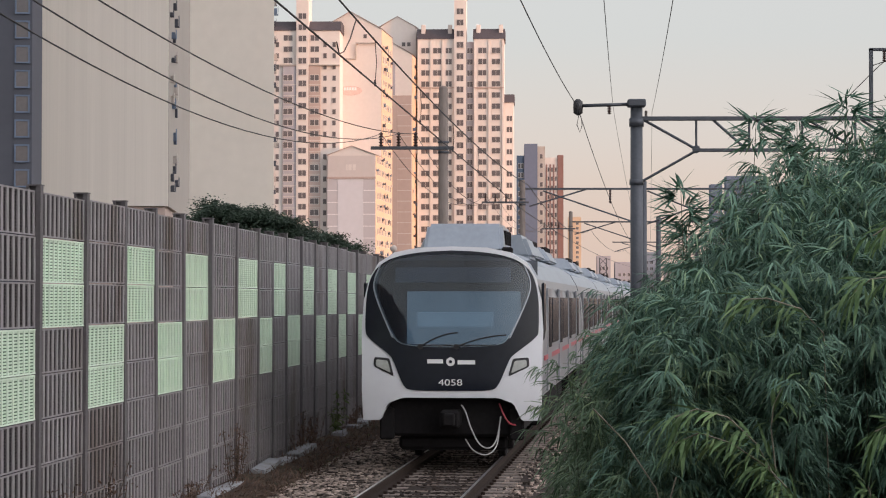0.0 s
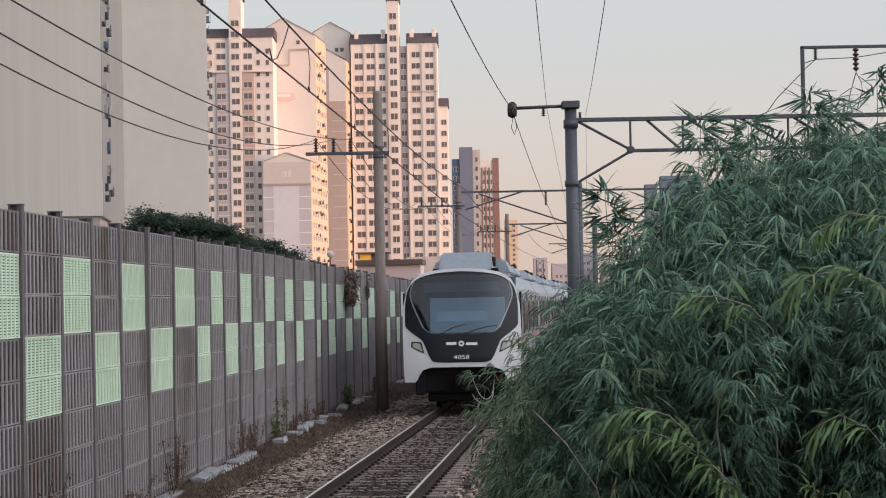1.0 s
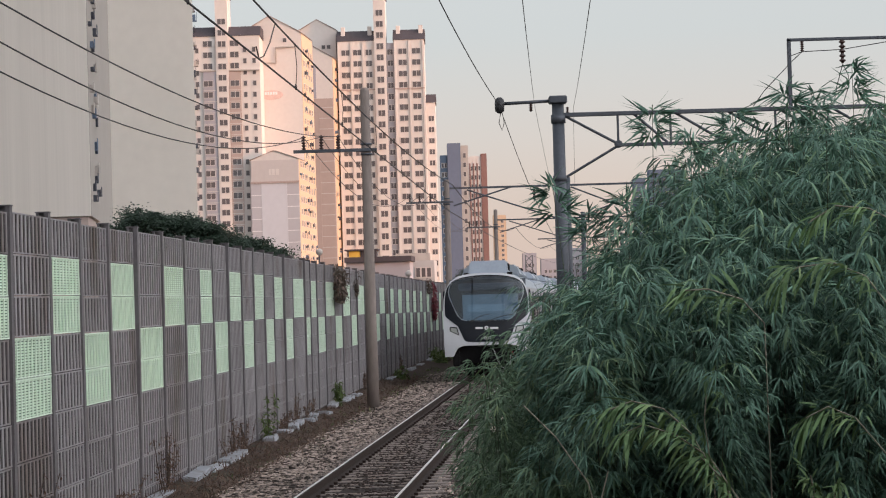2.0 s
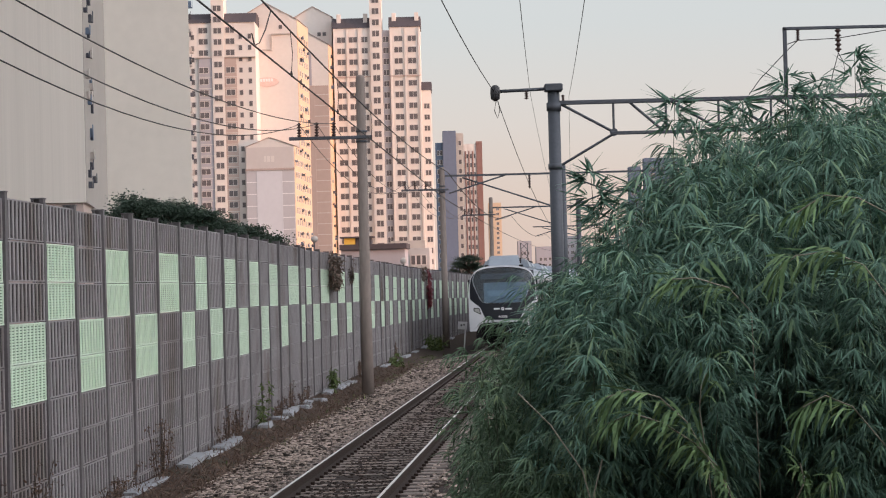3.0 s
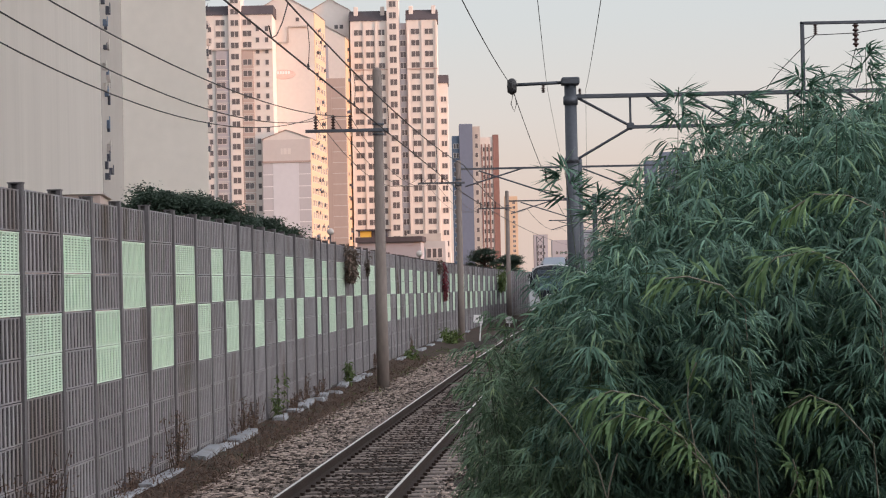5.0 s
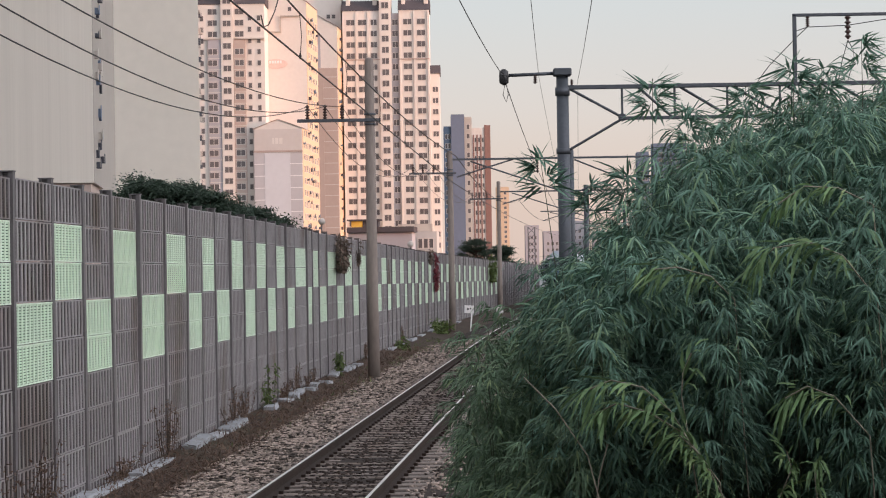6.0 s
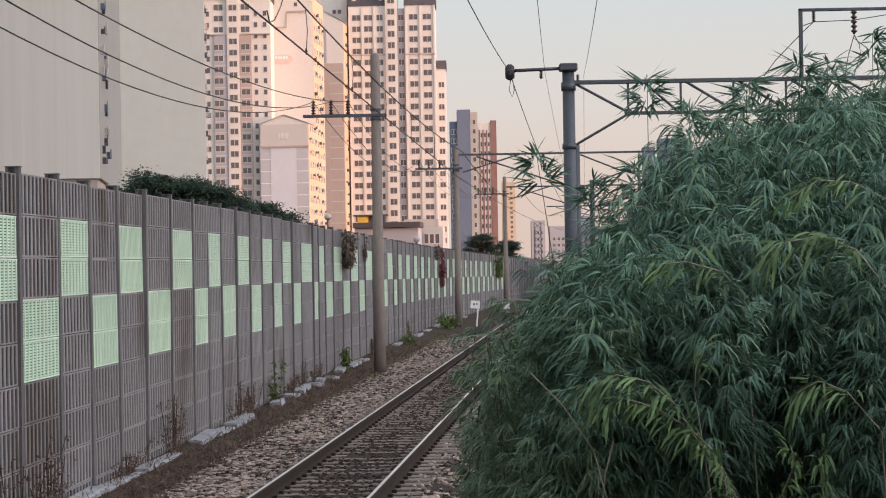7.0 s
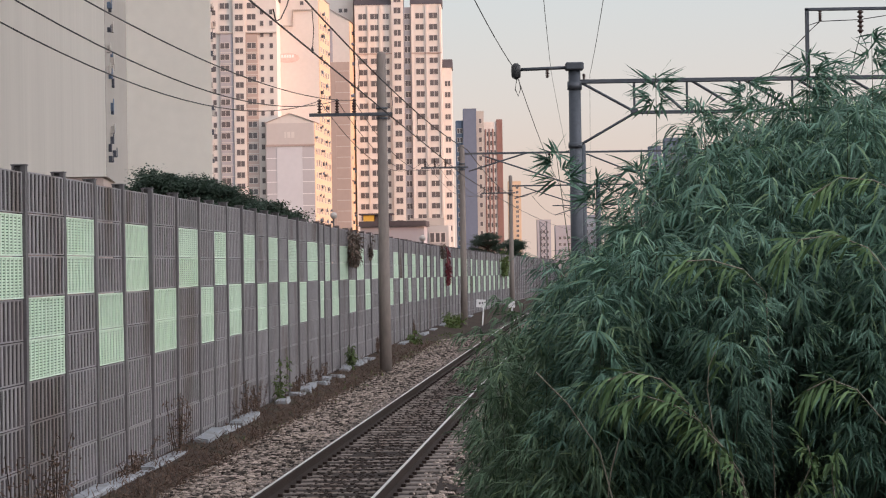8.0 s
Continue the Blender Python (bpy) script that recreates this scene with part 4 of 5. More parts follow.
def car_body(length, cab):
    bm = bmesh.new()
    outline = [(-x, z) for x, z in HALF[::-1]] + HALF[1:]
    ys = [0.34, 1.7, length - 0.3] if cab else [0.15, length - 0.3]
    rows = []
    for i, y in enumerate(ys):
        rows.append([bm.verts.new((x, y + (nose(x, z) - 0.05 if cab and i == 0 else 0), z)) for x, z in outline])
    n = len(outline)
    for a, b in zip(rows, rows[1:]):
        for i in range(n - 1):
            f = bm.faces.new((a[i], a[i + 1], b[i + 1], b[i]))
            f.smooth = 4 < i < n - 6
            f.material_index = 1 if outline[i][1] > 3.1 and outline[i + 1][1] > 3.1 else 0
        bm.faces.new((a[n - 1], a[0], b[0], b[n - 1]))
    bm.faces.new(rows[-2 if cab else 0][::-1])
    bm.faces.new(rows[-1])
    return bm


def side_parts(car, length, y_from):
    for y in np.arange(y_from, length - 1.4, 4.75):
        for s in (-1, 1):
            bm = bmesh.new()
            box(bm, s * 1.545 - 0.02, s * 1.545 + 0.03, y, y + 1.3, 1.18, 3.02, bevel=0.012)
            d = part("door", bm, M_SIDE, car)
            for k in (0.16, 0.74):
                bm = bmesh.new()
                box(bm, s * 1.58 - 0.008, s * 1.58 + 0.008, y + k, y + k + 0.4, 1.95, 2.85)
                part("door_glass", bm, M_MASK, d)
            if y + 4.4 < length:
                bm = bmesh.new()
                box(bm, s * 1.56 - 0.02, s * 1.56 + 0.015, y + 1.75, y + 4.3, 2.0, 2.85, bevel=0.01)
                part("side_window", bm, M_MASK, car)
    for s in (-1, 1):
        bm = bmesh.new()
        box(bm, s * 1.562 - 0.01, s * 1.562 + 0.012, 0.9, length - 0.4, 1.75, 1.83)
        part("red_stripe", bm, M_RED, car)
    for y, w in ((7.5, 2.2), (13.5, 2.2)):
        bm = bmesh.new()
        vs = box(bm, -w / 2, w / 2, y, y + 3.6, 3.66, 4.02)
        for v in vs[4:]:
            v.co.x *= 0.78
            v.co.y += 0.25 if v.co.y < y + 1 else -0.25
        bmesh.ops.bevel(bm, geom=bm.edges[:], offset=0.05, segments=2, affect="EDGES")
        u = part("roof_unit", bm, M_AC, car)
        for k in range(6):
            bm = bmesh.new()
            box(bm, w * 0.30, w * 0.42, y + 0.5 + k * 0.45, y + 0.75 + k * 0.45, 3.9, 4.03)
            part("grille_slot", bm, M_UNDER, u)
    for y in (3.2, length - 3.6):
        bm = bmesh.new()
        box(bm, -1.15, 1.15, y - 1.5, y + 1.5, 0.45, 0.8, bevel=0.04)
        bogie = part("bogie", bm, M_UNDER, car)
        for dy in (-1.05, 1.05):
            for s in (-1, 1):
                bm = bmesh.new()
                lathe(bm, [(0.43, -0.065), (0.46, -0.05), (0.43, 0.0), (0.43, 0.065)], 20)
                part("wheel", bm, M_UNDER, bogie, at=pose(s * 0.75, y + dy, 0.43, 0, 90 * s))
    bm = bmesh.new()
    box(bm, -1.25, 1.25, 5.2, length - 5.6, 0.38, 1.16, bevel=0.04)
    part("equipment_box", bm, M_UNDER, car)
    bm = bmesh.new()
    box(bm, -1.3, 1.3, 0.9, length - 0.5, 0.98, 1.16)
    part("floor_frame", bm, M_UNDER, car)


LENGTH = 20.0
cab = root("train_car", pose(track_x(38.6), 38.6, 0, 0, 0, track_yaw(48)), "white metro train end car with a black windscreen mask", "train", "train cars")
part("body", car_body(LENGTH, True), [M_SIDE, M_AC], cab)


def halves(outer, inner, out, thick):
    """A sheet on the end face with an opening: right half, then its mirror image, welded."""
    bm = plate(outer + inner[::-1], out, thick)
    other = plate(mirror(outer + inner[::-1]), out, thick)
    me = bpy.data.meshes.new("half")
    other.to_mesh(me)
    other.free()
    bm.from_mesh(me)
    bpy.data.meshes.remove(me)
    bmesh.ops.remove_doubles(bm, verts=bm.verts[:], dist=0.0005)
    return bm


def eased(pts, rounds=2):
    """Cut the corners of an open line, ends kept."""
    for _ in range(rounds):
        out = [pts[0]]
        for (x0, z0), (x1, z1) in zip(pts, pts[1:]):
            out += [(x0 * 0.75 + x1 * 0.25, z0 * 0.75 + z1 * 0.25), (x0 * 0.25 + x1 * 0.75, z0 * 0.25 + z1 * 0.75)]
        pts = out + [pts[-1]]
    return pts


ws = [(0.0, 2.00), (0.78, 2.02), (0.99, 2.13), (1.31, 2.85), (1.345, 3.12), (1.235, 3.38), (0.98, 3.51), (0.5, 3.57), (0.0, 3.59)]
hole = [(0.0, 1.99), (0.79, 2.01), (1.0, 2.12), (1.32, 2.85), (1.355, 3.12), (1.245, 3.385), (0.98, 3.52), (0.5, 3.58), (0.0, 3.60)]
ws, hole = eased(ws), eased(hole)
end_h = [(0.0, 1.13), (0.78, 1.13), (0.84, 1.12), (1.04, 1.05), (1.09, 1.0), (1.20, 0.77), (1.24, 0.74), (1.52, 0.74)] + HALF[::-1]
part("end_face", halves(end_h, hole, 0.02, 0.35), M_TRAIN, cab, "white moulded end face")
mask_h = [(0.0, 1.25), (0.70, 1.25), (0.82, 1.33), (1.00, 1.78), (1.06, 1.86), (1.47, 2.16), (1.50, 2.3), (1.49, 2.85), (1.42, 3.18), (1.27, 3.40), (0.98, 3.55), (0.5, 3.63), (0.0, 3.65)]
mask_h = eased(mask_h)
part("mask", halves(mask_h, hole, 0.035, 0.05), M_MASK, cab, "glossy black surround")
part("windscreen", plate(ws + mirror(ws[1:-1]), 0.05, 0.02), M_SCREEN, cab, "large curved windscreen reflecting the sky")
bm = bmesh.new()
box(bm, -1.4, 1.4, 1.60, 1.66, 1.2, 3.5)
bulk = part("bulkhead", bm, M_CABIN, cab, "grey cab rear wall")
bm = bmesh.new()
box(bm, -0.92, 1.1, 1.57, 1.595, 1.9, 2.95, bevel=0.01)
pane = part("saloon_window", bm, M_SALOON, bulk, "saloon window with a faint glow of its own")
# added glowing strip that makes the windscreen's bright band
bm = bmesh.new()
box(bm, -0.74, 0.62, 1.55, 1.568, 2.32, 2.58, bevel=0.008)
part("bright_panel", bm, M_SALOON_B, pane, "added glowing panel for the windscreen's bright band")
bm = bmesh.new()
box(bm, -1.0, 1.0, 0.46, 0.48, 3.10, 3.36, bevel=0.005)
part("sun_blind", bm, M_BLIND, cab, "pale rolled-down blind")
bm = bmesh.new()
box(bm, -1.1, 1.1, 0.5, 1.0, 1.3, 2.02, bevel=0.03)
part("driver_desk", bm, M_UNDER, cab)
for s in (1, -1):
    q = [(1.20, 2.20), (1.45, 2.32), (1.47, 2.85), (1.43, 3.12), (1.395, 3.14), (1.37, 2.85)]
    q = q if s > 0 else mirror(q)
    part("side_glass", plate(rounded(q, 0.04), 0.045, 0.03), M_MASK, cab)
    q = [(0.98, 1.49), (1.06, 1.80), (1.33, 1.82), (1.34, 1.66)]
    q = q if s > 0 else mirror(q)
    lamp = part("headlight", plate(rounded(q, 0.04), 0.03, 0.04), M_SEAL, cab)
    q = [(1.03, 1.55), (1.09, 1.76), (1.29, 1.78), (1.30, 1.67)]
    q = q if s > 0 else mirror(q)
    part("lens", plate(rounded(q, 0.03), 0.045, 0.03), M_LENS, lamp, "clear headlamp lens")
# the sky's reflection on the pillars, built as pale strips
for s in (1, -1):
    q = eased([(1.02, 2.15), (1.34, 2.86), (1.375, 3.12), (1.25, 3.40)]) + eased([(1.232, 3.40), (1.358, 3.12), (1.32, 2.86), (0.995, 2.15)])
    q = q if s > 0 else mirror(q)
    part("pillar_trim", plate(q, 0.05, 0.03), M_AC, cab, "pale strip standing for sky reflected on the windscreen pillar")
for a, b in (((-0.52, 2.0), (0.12, 2.24)), ((0.10, 2.0), (0.95, 2.2))):
    bm = bmesh.new()
    pts = []
    for i in range(8):
        t = i / 7
        x, z = a[0] + (b[0] - a[0]) * t, a[1] + (b[1] - a[1]) * (1 - (1 - t) ** 1.8)
        pts.append((x, nose(x, z) - 0.075, z))
    rope(bm, pts, 0.014, 6)
    tube(bm, (a[0], nose(*a) - 0.09, a[1]), (a[0], nose(*a) - 0.02, a[1]), 0.05, n=8)
    part("wiper", bm, M_SEAL, cab)
# maker's mark as plain shapes, fleet number


def flat_bar(x0, x1, z0, z1, material, name="lettering_bar"):
    bm = bmesh.new()
    box(bm, x0, x1, 0, 0.006, z0, z1)
    for v in bm.verts:
        v.co.y = nose(v.co.x, v.co.z) - 0.044 + v.co.y
    part(name, bm, material, cab)


flat_bar(-0.40, -0.13, 1.715, 1.785, M_LETTER)
flat_bar(0.12, 0.42, 1.700, 1.770, M_LETTER)
bm = bmesh.new()
lathe(bm, [(0.075, -0.004), (0.075, 0.004)], 20)
part("round_mark", bm, M_LETTER, cab, at=pose(0, nose(0, 1.745) - 0.042, 1.745, 90))
bm = bmesh.new()
lathe(bm, [(0.028, -0.004), (0.028, 0.004)], 12)
part("round_mark_centre", bm, M_MASK, cab, at=pose(0, nose(0, 1.745) - 0.047, 1.745, 90))
cu = bpy.data.curves.new("fleet_number", "FONT")
cu.body, cu.size, cu.align_x, cu.extrude = "4058", 0.155, "CENTER", 0.003
cu.materials.append(M_LETTER)
num = new("fleet_number", cu)
num.parent = cab
num.matrix_basis = pose(0.0, nose(0, 1.4) - 0.042, 1.34, 88, 0, 0)
num.scale = (1.35, 1, 1)
# roof unit above the cab
bm = bmesh.new()
vs = box(bm, -0.74, 0.74, 2.5, 5.0, 3.68, 4.2)
for v in vs[4:]:
    v.co.x *= 0.93
    v.co.y += 0.35 if v.co.y < 3 else -0.35
bmesh.ops.bevel(bm, geom=bm.edges[:], offset=0.06, segments=2, affect="EDGES")
unit = part("cab_roof_unit", bm, M_AC, cab)
for k in range(6):
    bm = bmesh.new()
    box(bm, 0.68, 0.74, 3.1 + k * 0.28, 3.22 + k * 0.28, 3.82, 4.08)
    part("grille_slot", bm, M_UNDER, unit)
bm = bmesh.new()
vs = box(bm, -1.15, 1.15, 5.1, 7.3, 3.6, 4.06)
for v in vs[4:]:
    v.co.x *= 0.84
bmesh.ops.bevel(bm, geom=bm.edges[:], offset=0.08, segments=2, affect="EDGES")
part("roof_unit", bm, M_AC, cab)
for s in (-1, 1):
    bm = bmesh.new()
    box(bm, s * 0.80 - 0.1, s * 0.80 + 0.1, 2.45, 2.75, 3.6, 3.76, bevel=0.03)
    part("roof_foot", bm, M_UNDER, cab)
# coupler, hoses, steps
bm = bmesh.new()
box(bm, -0.17, 0.17, -0.25, 0.5, 0.62, 0.92, bevel=0.04)
box(bm, -0.10, 0.10, -0.38, -0.2, 0.66, 0.88, bevel=0.03)
tube(bm, (0, 0.3, 0.77), (0, 1.4, 0.77), 0.1)
part("coupler", bm, M_UNDER, cab)
bm = bmesh.new()
box(bm, -1.1, 1.1, 0.35, 0.9, 0.45, 1.12, bevel=0.05)
part("buffer_beam", bm, M_UNDER, cab)
bm = bmesh.new()
box(bm, -0.95, 0.95, 0.6, 0.7, 0.2, 0.46, bevel=0.06)
part("rail_guard", bm, M_UNDER, cab)
bm = bmesh.new()
rope(bm, [(0.18, 0.1, 1.0), (0.26, -0.05, 0.9), (0.36, -0.1, 0.62), (0.5, -0.1, 0.36), (0.66, -0.05, 0.28), (0.78, 0.1, 0.42), (0.84, 0.3, 0.8)], 0.012, 6, curved=True)
part("hose", bm, M_HOSE, cab, "pale looped jumper hose")
bm = bmesh.new()
rope(bm, [(0.25, 0.1, 0.42), (0.4, -0.08, 0.24), (0.62, -0.1, 0.17), (0.78, 0.0, 0.3), (0.82, 0.3, 0.6)], 0.012, 6, curved=True)
part("hose", bm, M_HOSE, cab, "pale looped jumper hose")
bm = bmesh.new()
rope(bm, [(0.82, 0.25, 1.02), (0.9, 0.1, 0.85), (1.0, 0.1, 0.7), (1.1, 0.2, 0.66)], 0.014, 6, curved=True)
part("red_hose", bm, M_RED, cab)
for s in (-1, 1):
    bm = bmesh.new()
    box(bm, s * 1.12 - 0.12, s * 1.12 + 0.12, 0.2, 0.42, 0.40, 0.95, bevel=0.03)
    part("cab_step", bm, M_UNDER, cab)
for s in (-1, 1):
    bm = bmesh.new()
    vs = box(bm, s * 1.545 - 0.02, s * 1.545 + 0.03, 0.52, 1.15, 2.1, 3.1, bevel=0.02)
    for v in bm.verts:
        if v.co.z < 2.3 and v.co.y > 0.9:
            v.co.z += 0.18
    part("cab_side_window", bm, M_MASK, cab)
side_parts(cab, LENGTH, 2.0)

mid = root("train_car", pose(track_x(58.7), 58.7, 0, 0, 0, track_yaw(68)), "white metro train car with grey roof units", "train", "train cars")
part("body", car_body(LENGTH, False), [M_SIDE, M_AC], mid)
side_parts(mid, LENGTH, 1.2)
bm = bmesh.new()
box(bm, -0.8, 0.8, -0.25, 0.2, 1.2, 3.3)
part("gangway", bm, M_SEAL, mid)
cars = [cab, mid] + [copy_thing(mid, pose(0, 60 + 20 * i, 0)) for i in range(4)]

# ---- plants ----
def leaf_mat(name, col, tip, per=0.9, thin=0.30):
    m = mat(name, col, 0.58, 0, 0.35, 2.0, 30.0, 0.0, per, island=True, spec=0.22)
    n, l = m.node_tree.nodes, m.node_tree.links
    b = n["Principled BSDF"]
    src = b.inputs["Base Color"].links[0].from_socket
    geo = n.new("ShaderNodeNewGeometry")
    mr = n.new("ShaderNodeMapRange")
    mr.inputs["From Min"].default_value, mr.inputs["From Max"].default_value = 0.80, 1.0
    l.new(geo.outputs["Random Per Island"], mr.inputs[0])
    mx = n.new("ShaderNodeMix")
    mx.data_type = "RGBA"
    l.new(mr.outputs[0], mx.inputs[0])
    l.new(src, mx.inputs[6])
    mx.inputs[7].default_value = (*tip, 1)
    l.new(mx.outputs[2], b.inputs["Base Color"])
    tr = n.new("ShaderNodeBsdfTranslucent")
    l.new(mx.outputs[2], tr.inputs[0])
    ms = n.new("ShaderNodeMixShader")
    ms.inputs[0].default_value = thin
    l.new(b.outputs[0], ms.inputs[1])
    l.new(tr.outputs[0], ms.inputs[2])
    l.new(ms.outputs[0], n["Material Output"].inputs[0])
    return m


M_BAMBOO = leaf_mat("bamboo_leaf", (0.130, 0.236, 0.176), (0.22, 0.32, 0.17), 1.1, 0.2)
M_BAMBOO_E = leaf_mat("edge_bamboo_leaf", (0.130, 0.205, 0.125), (0.24, 0.31, 0.15), 1.1, 0.2)
M_BAMBOO_Y = leaf_mat("young_bamboo_leaf", (0.165, 0.265, 0.12), (0.27, 0.34, 0.15))
M_CULM = mat("bamboo_culm", (0.06, 0.075, 0.045), 0.6, 0, 0.3, 3.0, 20.0, 0.1)
M_CULM_DRY = mat("dry_bamboo_culm", (0.26, 0.23, 0.18), 0.7, 0, 0.2, 3.0, 20.0, 0.1)
M_TREE = leaf_mat("tree_leaf", (0.048, 0.074, 0.054), (0.07, 0.10, 0.068))
M_BARK = mat("bark", (0.06, 0.045, 0.035), 0.95, 0, 0.3, 3.0, 18.0, 0.6)
M_CREEP = leaf_mat("brown_creeper_leaf", (0.13, 0.10, 0.08), (0.20, 0.12, 0.10))
M_CREEP_R = leaf_mat("red_creeper_leaf", (0.20, 0.045, 0.06), (0.30, 0.09, 0.10))
M_WEED = leaf_mat("green_weed_leaf", (0.095, 0.135, 0.045), (0.19, 0.21, 0.08))
M_DRY = leaf_mat("dry_weed_leaf", (0.125, 0.082, 0.062), (0.18, 0.125, 0.09))


class Leaves:
    """Collects blades into one mesh."""

    def __init__(self, seed):
        self.v, self.f, self.r = [], [], random.Random(seed)

    def blade(self, p, d, length, width, droop):
        """A folded, drooping pointed leaf from p along d."""
        d = Vector(d).normalized()
        side = d.cross(Vector((0, 0, 1)))
        side = side.normalized() if side.length > 0.05 else Vector((1, 0, 0))
        up = side.cross(d).normalized()
        twist = self.r.uniform(-0.9, 0.9)
        side = (side * math.cos(twist) + up * math.sin(twist)).normalized()
        k = len(self.v)
        q = Vector(p)
        for i, w in enumerate((0.25, 1.0, 0.8)):
            self.v += [q - side * width * w * 0.5, q + side * width * w * 0.5]
            d = (d + Vector((0, 0, -droop))).normalized()
            q = q + d * length * (0.28, 0.36, 0.36)[i]
        self.v.append(q)
        self.f += [(k, k + 1, k + 3, k + 2), (k + 2, k + 3, k + 5, k + 4), (k + 4, k + 5, k + 6)]

    def object(self, name, material, parent, label=""):
        me = bpy.data.meshes.new(name)
        me.from_pydata([tuple(v) for v in self.v], [], self.f)
        me.materials.append(material)
        ob = new(name, me)
        ob.parent = parent
        if label:
            ob["label"] = label
        return ob


def bamboo(height, seed, bare=0.30, leaves=1.0, lean=(0.0, 0.0), material=None, tuft=False, label="dense dark green dwarf bamboo with narrow drooping leaves", spread=1.0):
    """A bamboo plant: culms with side twigs that carry fans of narrow leaves."""
    r = random.Random(seed)
    plant = root("bamboo_plant", pose(0, 0, 0), label, "bamboo", "bamboo thicket")
    lv = Leaves(seed)
    n_culm = 1 if tuft else 3
    for c in range(n_culm):
        h = height * (1.0 if c == 0 else r.uniform(0.75, 0.97))
        base = Vector((r.uniform(-0.1, 0.1), r.uniform(-0.1, 0.1), 0)) if n_culm > 1 else Vector()
        a = r.uniform(0, 6.28)
        wob = 0.0 if tuft else 0.055
        bend = Vector((math.cos(a) * wob + lean[0], math.sin(a) * wob + lean[1], 0)) * h
        pts = [base + bend * (t ** 2.0) + Vector((0, 0, h * t * (1 - 0.06 * t))) for t in (i / 9 for i in range(10))]
        bm = bmesh.new()
        for i in range(9):
            tube(bm, pts[i], pts[i + 1], 0.009 * (1 - i / 11), 0.009 * (1 - (i + 1) / 11), 5, cap=False)
            lathe(bm, [(0.0095 * (1 - i / 11), -0.006), (0.012 * (1 - i / 11), 0), (0.0095 * (1 - i / 11), 0.006)], 5, at=pts[i + 1])
        part("culm", bm, M_CULM, plant, smooth=True)
        lo = 0.955 if tuft else bare
        twigs = int((13 if tuft else 42) * leaves)
        for k in range(twigs):
            t = lo + (1 - lo) * (k + r.random()) / twigs
            i = min(int(t * 9), 8)
            p = pts[i].lerp(pts[i + 1], t * 9 - i)
            az = r.uniform(0, 6.28)
            ln = (0.09 if tuft else r.uniform(0.14, 0.42) * spread) * (1.25 - 0.7 * t)
            d = Vector((math.cos(az), math.sin(az), r.uniform(0.1, 0.8)))
            tip = p + d.normalized() * ln
            count = r.randint(7, 9) if tuft else r.randint(11, 17)
            big = r.uniform(0.85, 1.2)
            for j in range(count):
                s = j / (count - 1)
                q = p.lerp(tip, 0.5 + 0.5 * s)
                fan = az + (1 if j % 2 else -1) * r.uniform(0.0, 1.1 if tuft else 1.5) * (1.2 - 0.6 * s)
                dd = Vector((math.cos(fan), math.sin(fan), r.uniform(-0.7, 0.8) if tuft else r.uniform(-0.6, 0.6)))
                lv.blade(q, dd, (r.uniform(0.09, 0.165) if tuft else r.uniform(0.06, 0.17)) * big, (r.uniform(0.010, 0.015) if tuft else r.uniform(0.0065, 0.0115)) * big, r.uniform(0.0, 0.12) if tuft else r.uniform(0.18, 0.55))
    lv.object("leaves", material or M_BAMBOO, plant)
    return plant


# outline of the thicket's top: (sideways at 12 m, height there)
CREST = [(-0.06, 1.84), (0.04, 2.11), (0.15, 2.38), (0.34, 2.57), (0.48, 2.79), (0.58, 2.92), (0.74, 3.02), (0.89, 3.1), (1.04, 3.19), (1.2, 3.32), (1.32, 3.46), (1.53, 3.6), (1.71, 3.66), (1.92, 3.7), (2.1, 3.74),
         (2.37, 3.82), (3.0, 3.95)]


def crest(u):
    return float(np.interp(u, [a for a, b in CREST], [b for a, b in CREST]))


BAM_Z = -0.6
protos = {}
swayers = []
r = random.Random(21)


def put_plant(x, y, top, kind, sway=1.0, group="all", nod=0.0):
    """Plant one bamboo so that it ends at a height; scaled copies of a few grown forms."""
    if kind not in protos:
        protos[kind] = bamboo(4.0, 100 + kind, bare=0.77 if kind < 6 else (0.54 if kind < 9 else 0.72), leaves=1.0 if kind < 9 else 0.8, material=M_BAMBOO_E if kind > 8 else None)
        ob = protos[kind]
        m = pose(x, y, BAM_Z, nod) @ pose(0, 0, 0, 0, 0, r.uniform(0, 360))
        ob.matrix_basis = m @ Matrix.Scale((top - BAM_Z) / 3.95, 4)
    else:
        src = protos[kind]
        m = pose(x, y, BAM_Z, nod) @ pose(0, 0, 0, 0, 0, r.uniform(0, 360))
        keep = src.scale.copy()
        s = (top - BAM_Z) / 3.95
        src.scale = (s, s, s)
        ob = copy_thing(src, m)
        src.scale = keep
    swayers.append((ob, m, sway, group))
    return ob


